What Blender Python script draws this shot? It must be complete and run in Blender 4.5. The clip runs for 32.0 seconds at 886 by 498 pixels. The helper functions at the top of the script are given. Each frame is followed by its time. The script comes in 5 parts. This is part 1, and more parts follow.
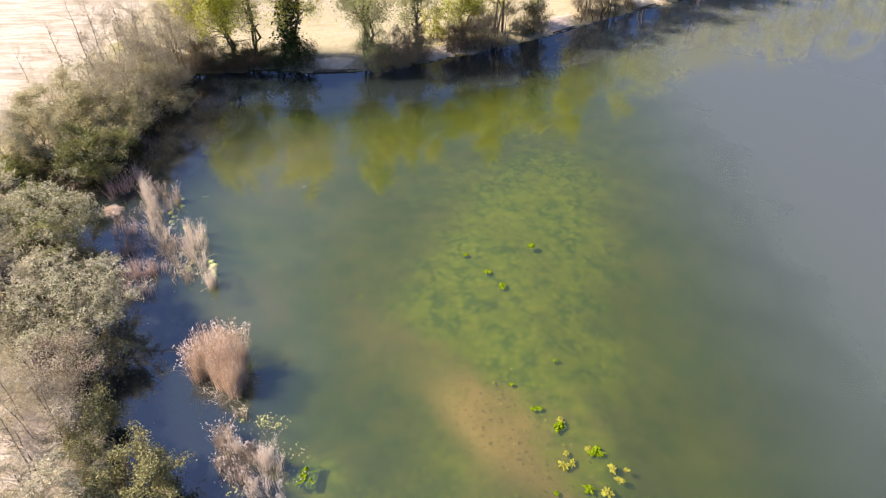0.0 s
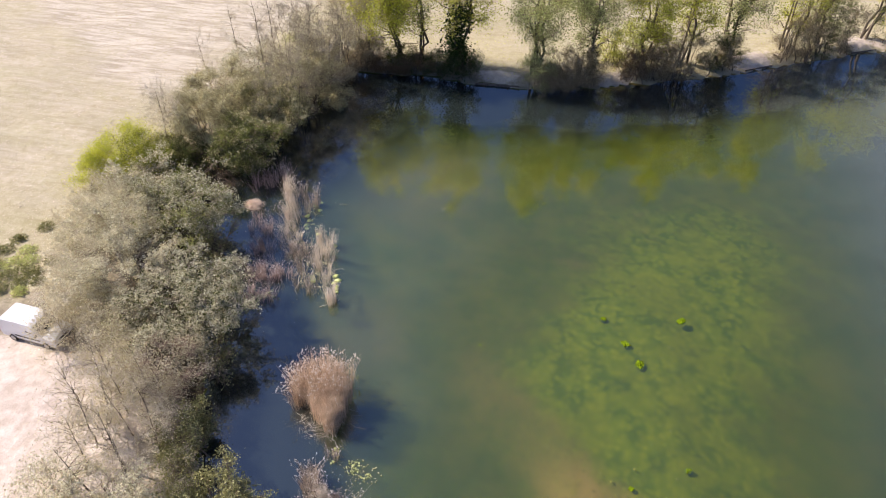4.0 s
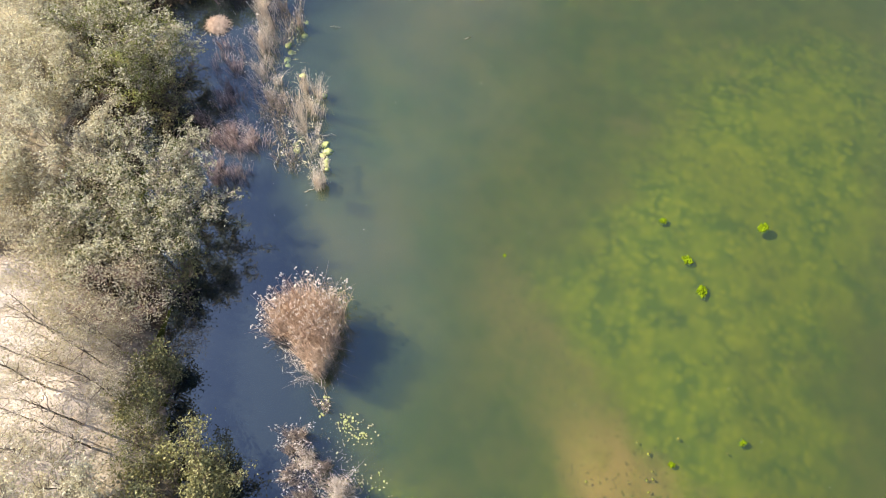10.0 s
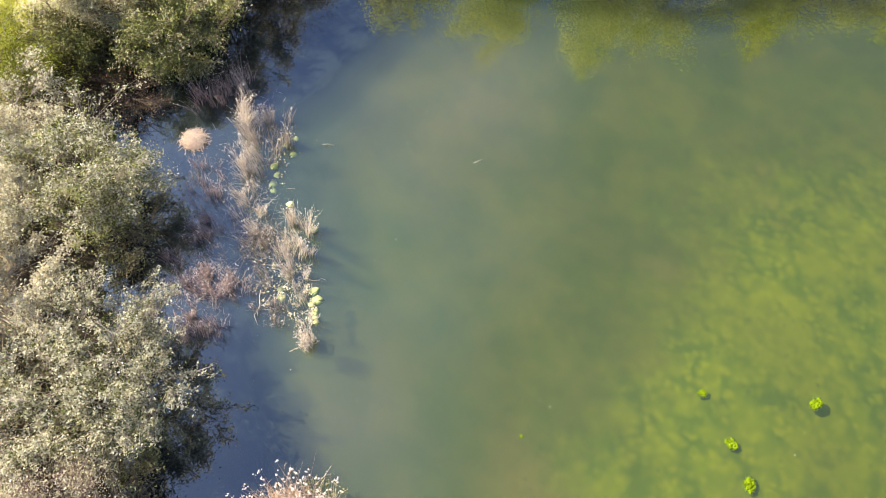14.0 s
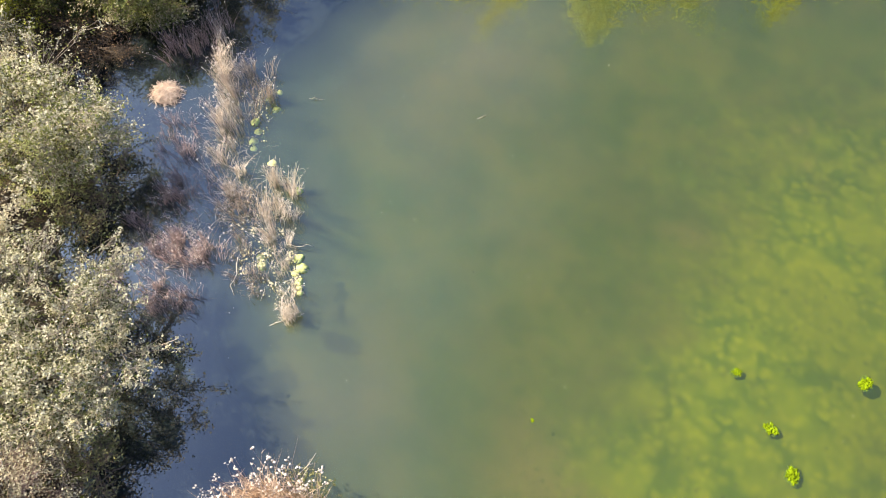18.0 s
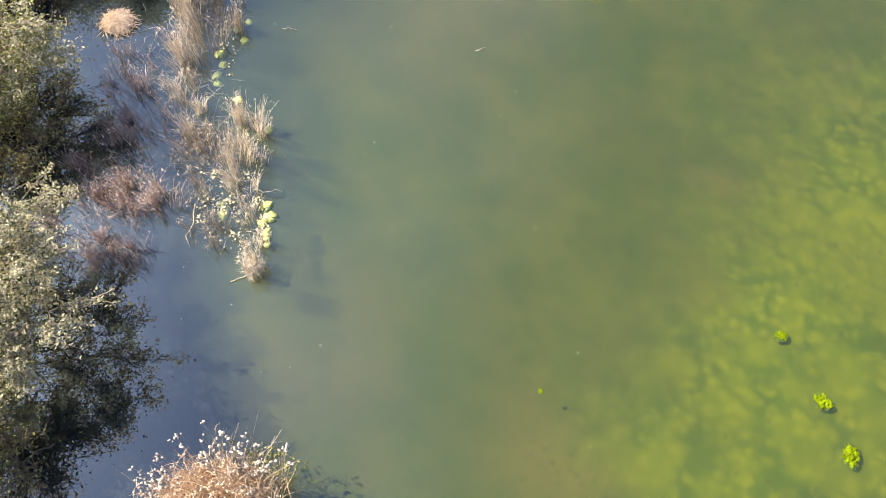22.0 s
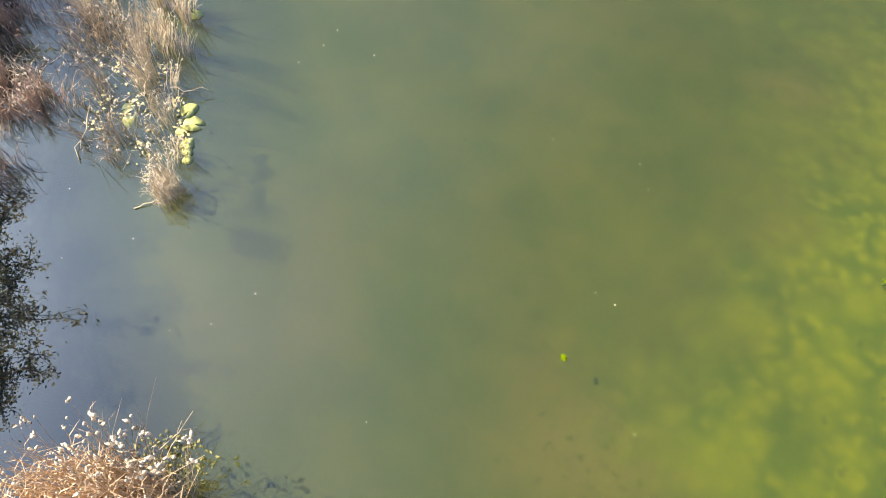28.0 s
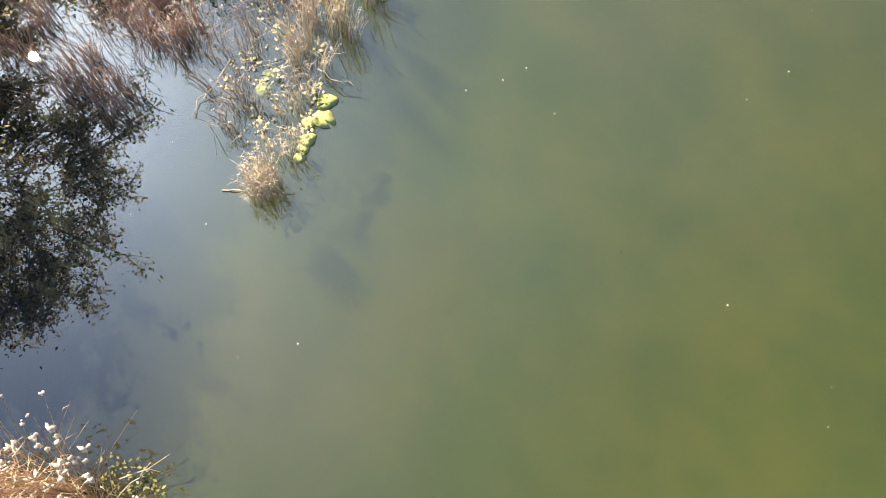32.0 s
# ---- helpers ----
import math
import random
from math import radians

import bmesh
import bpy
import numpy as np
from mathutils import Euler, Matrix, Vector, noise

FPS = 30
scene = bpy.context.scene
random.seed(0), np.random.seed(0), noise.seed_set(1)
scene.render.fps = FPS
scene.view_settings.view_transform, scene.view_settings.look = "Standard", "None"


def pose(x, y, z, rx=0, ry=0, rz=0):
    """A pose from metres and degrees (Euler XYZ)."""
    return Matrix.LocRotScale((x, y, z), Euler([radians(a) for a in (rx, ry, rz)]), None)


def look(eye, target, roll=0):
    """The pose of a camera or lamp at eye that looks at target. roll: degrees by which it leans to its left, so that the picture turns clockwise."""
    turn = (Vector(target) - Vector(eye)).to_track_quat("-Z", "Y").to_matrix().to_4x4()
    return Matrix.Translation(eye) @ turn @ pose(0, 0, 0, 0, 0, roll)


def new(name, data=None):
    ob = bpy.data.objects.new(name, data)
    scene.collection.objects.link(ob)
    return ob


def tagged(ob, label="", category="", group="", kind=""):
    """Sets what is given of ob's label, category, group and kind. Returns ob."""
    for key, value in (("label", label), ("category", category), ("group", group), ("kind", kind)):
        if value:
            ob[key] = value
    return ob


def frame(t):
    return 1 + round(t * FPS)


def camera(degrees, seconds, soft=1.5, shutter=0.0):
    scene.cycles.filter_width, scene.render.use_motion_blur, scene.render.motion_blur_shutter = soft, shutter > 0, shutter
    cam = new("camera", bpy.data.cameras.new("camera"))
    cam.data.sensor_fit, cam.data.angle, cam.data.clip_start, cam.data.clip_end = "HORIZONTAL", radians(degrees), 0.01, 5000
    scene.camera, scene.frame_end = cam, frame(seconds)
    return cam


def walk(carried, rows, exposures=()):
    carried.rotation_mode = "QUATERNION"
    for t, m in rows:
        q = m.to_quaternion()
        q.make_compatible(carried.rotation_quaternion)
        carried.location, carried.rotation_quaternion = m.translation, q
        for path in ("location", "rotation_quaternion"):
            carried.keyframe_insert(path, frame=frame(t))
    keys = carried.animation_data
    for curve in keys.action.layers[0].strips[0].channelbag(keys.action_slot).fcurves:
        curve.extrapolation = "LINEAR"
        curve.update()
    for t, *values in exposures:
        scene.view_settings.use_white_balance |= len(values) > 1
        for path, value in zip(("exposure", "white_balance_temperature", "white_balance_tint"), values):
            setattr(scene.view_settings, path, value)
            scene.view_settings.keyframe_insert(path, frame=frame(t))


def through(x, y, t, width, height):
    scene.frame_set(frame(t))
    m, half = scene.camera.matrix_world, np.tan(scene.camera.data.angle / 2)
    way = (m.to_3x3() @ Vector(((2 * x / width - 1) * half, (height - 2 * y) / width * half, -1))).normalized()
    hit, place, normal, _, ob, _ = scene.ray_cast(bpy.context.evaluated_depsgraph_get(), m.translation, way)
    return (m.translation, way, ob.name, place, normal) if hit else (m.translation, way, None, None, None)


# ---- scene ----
cam = camera(67.0, 32.0, soft=1.0)
PATH = [
    (0, (6.27, -23.794, 35.614), (6.414, -22.269, 34.328), 0.7),
    (0.5, (6.207, -23.285, 35.805), (6.289, -21.758, 34.516), 0.7),
    (1, (6.193, -22.752, 35.754), (6.211, -21.222, 34.466), 0.7),
    (1.5, (6.196, -22.155, 35.855), (6.151, -20.627, 34.565), 0.7),
    (2, (6.45, -21.461, 35.695), (6.356, -19.933, 34.408), 0.3),
    (2.5, (6.442, -20.769, 35.545), (6.35, -19.239, 34.261), 0.4),
    (3, (6.068, -19.833, 35.714), (5.95, -18.308, 34.426), 0.7),
    (3.5, (6.138, -18.832, 35.671), (5.935, -17.318, 34.381), 0.5),
    (5.5, (5.979, -15.128, 34.653), (5.68, -13.728, 33.257), 0.8),
    (6, (6.235, -13.567, 34.427), (5.928, -12.242, 32.961), -0.1),
    (6.5, (6.206, -12.227, 34.318), (5.907, -10.987, 32.778), -0.5),
    (7, (5.913, -10.958, 34.267), (5.634, -9.814, 32.651), -0.5),
    (7.5, (5.778, -9.516, 34.364), (5.511, -8.468, 32.682), -1.0),
    (8, (5.428, -8.364, 34.31), (5.18, -7.383, 32.585), -1.0),
    (8.5, (4.796, -6.968, 34.27), (4.579, -6.049, 32.507), -0.2),
    (9, (4.267, -5.598, 34.226), (4.071, -4.726, 32.437), 0.5),
    (9.5, (3.674, -4.085, 34.169), (3.499, -3.246, 32.362), 1.2),
    (10, (3.683, -2.523, 34.277), (3.491, -1.702, 32.463), -0.3),
    (10.5, (3.306, -0.87, 34.389), (3.114, -0.059, 32.57), -0.4),
    (11, (2.831, 0.479, 34.267), (2.643, 1.298, 32.452), 0.2),
    (11.5, (2.34, 1.852, 34.252), (2.156, 2.674, 32.438), 0.6),
    (12, (1.669, 3.001, 34.15), (1.496, 3.841, 32.343), 1.7),
    (12.5, (1.031, 4.074, 33.933), (0.872, 4.929, 32.132), 2.9),
    (13, (0.699, 5.159, 33.635), (0.542, 6.019, 31.836), 3.2),
    (13.5, (0.451, 5.931, 33.269), (0.296, 6.803, 31.475), 3.4),
    (14, (0.391, 6.32, 32.95), (0.236, 7.189, 31.156), 3.4),
    (14.5, (0.363, 6.464, 32.663), (0.209, 7.327, 30.866), 3.5),
    (16.5, (0.45, 6.432, 30.629), (0.296, 7.299, 28.834), 3.5),
    (17, (0.444, 6.607, 30.005), (0.29, 7.467, 28.206), 3.4),
    (17.5, (0.363, 6.595, 29.355), (0.214, 7.457, 27.556), 3.7),
    (18, (0.411, 6.702, 28.751), (0.259, 7.557, 26.949), 3.4),
    (18.5, (0.472, 6.611, 28.076), (0.318, 7.473, 26.278), 3.3),
    (19, (0.512, 6.431, 27.379), (0.358, 7.304, 25.586), 3.6),
    (19.5, (0.584, 6.572, 26.829), (0.428, 7.436, 25.032), 3.3),
    (20, (0.532, 6.516, 26.148), (0.381, 7.383, 24.352), 3.8),
    (20.5, (0.569, 6.55, 25.557), (0.419, 7.414, 23.76), 3.7),
    (21, (0.596, 6.726, 25.019), (0.446, 7.579, 23.216), 3.6),
    (21.5, (0.692, 6.719, 24.351), (0.544, 7.575, 22.55), 3.6),
    (22, (0.835, 6.898, 23.798), (0.684, 7.744, 21.992), 3.3),
    (22.5, (0.912, 6.921, 23.186), (0.763, 7.768, 21.38), 3.5),
    (23, (1.016, 6.934, 22.567), (0.866, 7.782, 20.762), 3.5),
    (23.5, (1.056, 6.952, 21.953), (0.911, 7.801, 20.148), 3.8),
    (24, (1.125, 7.007, 21.362), (0.98, 7.853, 19.555), 3.7),
    (24.5, (1.263, 7.022, 20.715), (1.113, 7.87, 18.91), 3.5),
    (25, (1.122, 7.391, 20.241), (0.986, 8.207, 18.42), 3.8),
    (25.5, (1.042, 7.315, 19.618), (0.914, 8.136, 17.799), 4.4),
    (27.5, (1.08, 7.808, 17.174), (0.949, 8.636, 15.357), 4.3),
    (28, (1.032, 8.146, 16.62), (0.902, 8.963, 14.799), 4.3),
    (28.5, (1.028, 8.285, 15.983), (0.894, 9.112, 14.167), 4.2),
    (29, (0.884, 8.565, 15.383), (0.756, 9.396, 13.568), 4.6),
    (29.5, (0.705, 9.066, 14.849), (0.585, 9.89, 13.031), 5.0),
    (30, (0.493, 9.542, 14.415), (0.37, 10.369, 12.598), 5.4),
    (30.5, (0.342, 10.515, 14.188), (0.119, 11.283, 12.356), 4.0),
    (31, (0.359, 10.924, 14.435), (0.047, 11.654, 12.599), 3.2),
    (31.5, (0.429, 11.829, 14.559), (0.011, 12.465, 12.71), -0.2),
    (32, (0.307, 12.42, 14.348), (-0.195, 12.999, 12.5), -1.9),
]
walk(cam, [(t, look(eye, target, roll)) for t, eye, target, roll in PATH],
     ((0, 0.88, 7150, 24), (1.5, 0.66, 7150, 24), (3.0, 0.46, 6950, 22), (5.0, 0.42, 6750, 20), (6.5, 0.55, 6700, 18), (9, 0.75, 6900, 15), (13, 1.14, 7150, 15), (18, 1.2, 7400, 15), (23, 1.19, 7800, 14), (26, 1.13, 8200, 11), (32, 1.0, 8600, 13)))

# ---- light ----
SUN_WAY = Vector((-0.739, 0.091, 0.668)).normalized()
world = bpy.data.worlds.new("sky")
scene.world = world
world.use_nodes = True
wn, wl = world.node_tree.nodes, world.node_tree.links
sky = wn.new("ShaderNodeTexSky")
sky.sky_type, sky.sun_disc = 'NISHITA', False
sky.sun_elevation, sky.sun_rotation = radians(42), radians(277)
sky.air_density, sky.dust_density, sky.ozone_density = 1.4, 6.0, 2.5
blue = wn.new("ShaderNodeMixRGB")
blue.blend_type, blue.inputs[0].default_value, blue.inputs[2].default_value = 'MULTIPLY', 1.0, (0.54, 0.87, 1.54, 1)
wl.new(sky.outputs[0], blue.inputs[1])
wl.new(blue.outputs[0], wn["Background"].inputs[0])
wn["Background"].inputs[1].default_value = 0.058
sun = new("sun", bpy.data.lights.new("sun", 'SUN'))
sun.data.energy, sun.data.angle, sun.data.color = 5.0, radians(0.6), (1.0, 0.93, 0.80)
sun.matrix_world = look(SUN_WAY * 200, (0, 0, 0))


# ---- materials ----
class Nodes:
    """Short writing for node trees."""

    def __init__(self, name):
        self.mat = bpy.data.materials.new(name)
        self.mat.use_nodes = True
        self.tree = self.mat.node_tree
        self.tree.nodes.clear()
        self.out = self.tree.nodes.new("ShaderNodeOutputMaterial")

    def node(self, kind, **values):
        n = self.tree.nodes.new(kind)
        for key, v in values.items():
            if key == "blend":
                n.blend_type = v
            elif key == "op":
                n.operation = v
            elif key == "dims":
                n.noise_dimensions = v
            elif key == "feature":
                n.feature = v
            elif key == "attr":
                n.attribute_name = v
        return n

    def put(self, n, slot, v):
        if isinstance(v, bpy.types.NodeSocket):
            self.tree.links.new(v, n.inputs[slot])
        elif v is not None:
            n.inputs[slot].default_value = v
        return n

    def place(self):
        return self.tree.nodes.new("ShaderNodeNewGeometry").outputs["Position"]

    def noise(self, scale, detail=4, rough=0.55, vec=None, stretch=None):
        n = self.node("ShaderNodeTexNoise")
        v = vec or self.place()
        if stretch:
            m = self.node("ShaderNodeMapping")
            self.put(m, "Vector", v)
            m.inputs["Scale"].default_value = stretch[:3]
            if len(stretch) > 3:
                m.inputs["Rotation"].default_value = (0, 0, stretch[3])
            v = m.outputs[0]
        self.put(n, "Vector", v)
        n.inputs["Scale"].default_value, n.inputs["Detail"].default_value, n.inputs["Roughness"].default_value = scale, detail, rough
        return n.outputs[0]

    def ramp(self, fac, a, b, va=0.0, vb=1.0):
        n = self.node("ShaderNodeMapRange")
        self.put(n, 0, fac)
        for i, v in enumerate((a, b, va, vb)):
            n.inputs[i + 1].default_value = v
        n.interpolation_type = 'SMOOTHSTEP'
        return n.outputs[0]

    def mix(self, fac, a, b, blend='MIX'):
        n = self.tree.nodes.new("ShaderNodeMixRGB")
        n.blend_type = blend
        self.put(n, 0, fac)
        self.put(n, 1, (*a, 1) if isinstance(a, tuple) else a)
        self.put(n, 2, (*b, 1) if isinstance(b, tuple) else b)
        return n.outputs[0]

    def math(self, op, a, b=None):
        n = self.node("ShaderNodeMath", op=op)
        self.put(n, 0, a)
        self.put(n, 1, b)
        return n.outputs[0]

    def bump(self, height, strength, distance):
        n = self.node("ShaderNodeBump")
        self.put(n, "Height", height)
        n.inputs["Strength"].default_value, n.inputs["Distance"].default_value = strength, distance
        return n.outputs[0]

    def principled(self, colour, rough=0.8, metal=0.0, normal=None, spec=0.3):
        n = self.node("ShaderNodeBsdfPrincipled")
        self.put(n, "Base Color", (*colour, 1) if isinstance(colour, tuple) else colour)
        self.put(n, "Roughness", rough)
        n.inputs["Metallic"].default_value = metal
        n.inputs["Specular IOR Level"].default_value = spec
        self.put(n, "Normal", normal)
        return n.outputs[0]

    def finish(self, shader):
        self.tree.links.new(shader, self.out.inputs[0])
        return self.mat


def plain(name, colour, rough=0.7, metal=0.0, scale=6.0, vary=0.25, spec=0.3, bump=0.0):
    """One surface with grain at two scales."""
    n = Nodes(name)
    dark, light = tuple(c * (1 - vary) for c in colour), tuple(min(1, c * (1 + vary)) for c in colour)
    c = n.mix(n.ramp(n.noise(scale), 0.3, 0.7), dark, light)
    fine = n.noise(scale * 9, 3)
    c = n.mix(n.ramp(fine, 0.35, 0.65, 0.0, 0.4), c, dark)
    return n.finish(n.principled(c, rough, metal, n.bump(fine, bump, 0.02) if bump else None, spec))


def foliage(name, light, mid, dark, through=0.3):
    """Leaves: each its own tone, larger drifts of tone over the crown."""
    n = Nodes(name)
    isle = n.tree.nodes.new("ShaderNodeNewGeometry").outputs["Random Per Island"]
    c = n.mix(n.ramp(isle, 0.0, 1.0, 0.18, 0.95), dark, light)
    drift = n.ramp(n.noise(0.55, 3), 0.35, 0.65)
    c = n.mix(n.math('MULTIPLY', drift, 0.5), c, mid)
    c = n.mix(n.math('MULTIPLY', n.ramp(isle, 0.93, 1.0), 0.6), c, tuple(min(1, v * 1.4) for v in light))
    a = n.principled(c, 0.75, 0, None, 0.06)
    t = n.node("ShaderNodeBsdfTranslucent")
    n.put(t, 0, c)
    m = n.node("ShaderNodeMixShader")
    n.put(m, 0, through)
    n.put(m, 1, a)
    n.put(m, 2, t.outputs[0])
    return n.finish(m.outputs[0])


def make_water():
    n = Nodes("turbid_water")
    p = n.place()
    # suspended silt and green haze; the mesh carries teal margins, pale grey drifts and painted bank shade
    at = n.node("ShaderNodeAttribute", attr="silt")
    sp = n.node("ShaderNodeSeparateColor")
    n.put(sp, 0, at.outputs["Color"])
    teal, brown, deep_shade = sp.outputs[0], sp.outputs[1], sp.outputs[2]
    soft = n.noise(0.13, 4, 0.5)
    haze = n.mix(n.ramp(soft, 0.35, 0.7), (0.040, 0.062, 0.009), (0.052, 0.070, 0.012))
    haze = n.mix(teal, haze, (0.054, 0.084, 0.040))
    haze = n.mix(brown, haze, (0.092, 0.096, 0.060))
    # shade off the banks, painted as a darker bluish haze
    haze = n.mix(n.math('MULTIPLY', deep_shade, 0.9), haze, (0.011, 0.016, 0.021))
    xyz = n.node("ShaderNodeSeparateXYZ")
    n.put(xyz, 0, p)
    # grey sky sheen of the open lake, painted as brighter, thicker haze
    open_lake = n.ramp(xyz.outputs[0], 22, 48)
    haze = n.mix(open_lake, haze, (0.086, 0.100, 0.086))
    body = n.node("ShaderNodeBsdfDiffuse")
    n.put(body, 0, haze)
    clear = n.node("ShaderNodeBsdfTransparent")
    n.put(clear, 0, (0.95, 0.97, 0.86, 1))
    under = n.node("ShaderNodeMixShader")
    n.put(under, 0, n.math('MULTIPLY', n.ramp(n.noise(0.21, 3, 0.5), 0.3, 0.7, 0.42, 0.56), n.ramp(at.outputs["Alpha"], 0, 1, 1.0, 0.75)))
    thick = n.math('ADD', under.inputs[0].links[0].from_socket, n.math('MULTIPLY', open_lake, 0.58))
    thick = n.math('MINIMUM', n.math('MAXIMUM', thick, n.ramp(deep_shade, 0.5, 1.0)), 0.97)
    n.put(under, 0, thick)
    n.put(under, 1, clear.outputs[0])
    n.put(under, 2, body.outputs[0])
    f = n.node("ShaderNodeFresnel")
    f.inputs[0].default_value = 2.17
    gloss = n.node("ShaderNodeBsdfGlossy")
    n.put(gloss, "Color", n.mix(f.outputs[0], (0, 0, 0), (1, 1, 1)))
    n.put(gloss, "Roughness", 0.0)
    top = n.node("ShaderNodeAddShader")
    n.put(top, 0, under.outputs[0])
    n.put(top, 1, gloss.outputs[0])
    return n.finish(top.outputs[0])


def make_bed():
    """Silt, sand and filamentous algae; the mesh carries how much of each grows where."""
    n = Nodes("lake_bed")
    a = n.node("ShaderNodeAttribute", attr="zone")
    s = n.node("ShaderNodeSeparateColor")
    n.put(s, 0, a.outputs["Color"])
    algae, sand, deep_shade = s.outputs[0], s.outputs[1], s.outputs[2]
    mottle = n.noise(1.1, 6, 0.62)
    fine = n.noise(3.4, 5, 0.6)
    # rounded cushions of weed, half a metre across, with dark gaps between some of them
    warp = n.node("ShaderNodeVectorMath", op='ADD')
    n.put(warp, 0, n.place())
    nz = n.node("ShaderNodeTexNoise")
    n.put(nz, "Vector", n.place())
    nz.inputs["Scale"].default_value = 1.6
    half = n.node("ShaderNodeVectorMath", op='SCALE')
    n.put(half, 0, nz.outputs["Color"])
    half.inputs["Scale"].default_value = 0.6
    n.put(warp, 1, half.outputs[0])
    cells = []
    for size in (0.75, 1.9):
        v = n.node("ShaderNodeTexVoronoi")
        v.feature, v.voronoi_dimensions = 'SMOOTH_F1', '2D'
        n.put(v, "Vector", warp.outputs[0])
        v.inputs["Scale"].default_value = size
        cells.append(v)
    cushion = n.ramp(cells[0].outputs[0], 0.62, 0.12)
    tuft = n.ramp(cells[1].outputs[0], 0.6, 0.1)
    c = n.mix(n.ramp(n.noise(0.4, 4), 0.3, 0.7), (0.070, 0.096, 0.008), (0.120, 0.122, 0.013))
    sandy = n.mix(n.ramp(mottle, 0.3, 0.75), (0.34, 0.23, 0.075), (0.25, 0.18, 0.045))
    sandy = n.mix(n.math('MULTIPLY', n.ramp(fine, 0.56, 0.68), 0.7), sandy, (0.10, 0.09, 0.02))
    c = n.mix(n.ramp(n.math('ADD', sand, n.math('MULTIPLY', n.math('SUBTRACT', mottle, 0.5), 0.7)), 0.0, 1.15), c, sandy)
    green = n.mix(cushion, (0.082, 0.125, 0.004), (0.145, 0.180, 0.003))
    green = n.mix(n.math('MULTIPLY', tuft, n.ramp(mottle, 0.35, 0.65, 0.1, 0.8)), green, (0.225, 0.240, 0.003))
    green = n.mix(n.ramp(n.noise(0.2, 3), 0.45, 0.65, 0, 0.5), green, (0.230, 0.245, 0.003))
    hue = n.node("ShaderNodeSeparateColor")
    n.put(hue, 0, cells[1].outputs["Color"])
    holes = n.math('MULTIPLY', n.ramp(hue.outputs[0], 0.8, 0.95), n.ramp(cells[1].outputs[0], 0.3, 0.05))
    green = n.mix(n.math('MULTIPLY', holes, 0.45), green, (0.040, 0.065, 0.012))
    green = n.mix(n.math('MULTIPLY', n.ramp(n.noise(0.55, 5, 0.6), 0.56, 0.68), 0.4), green, (0.040, 0.075, 0.010))
    amount = n.math('ADD', algae, n.math('MULTIPLY', n.math('SUBTRACT', n.noise(0.7, 6, 0.65), 0.5), 0.9))
    c = n.mix(n.ramp(amount, 0.12, 0.85), c, green)
    # deep silt, plus shade by the west shore painted as a darker bed
    c = n.mix(n.math('MULTIPLY', deep_shade, 0.85), c, n.mix(n.ramp(n.noise(0.25), 0.3, 0.7), (0.016, 0.021, 0.020), (0.034, 0.037, 0.032)))
    return n.finish(n.principled(c, 0.9, 0, n.bump(fine, 0.15, 0.1), 0.1))


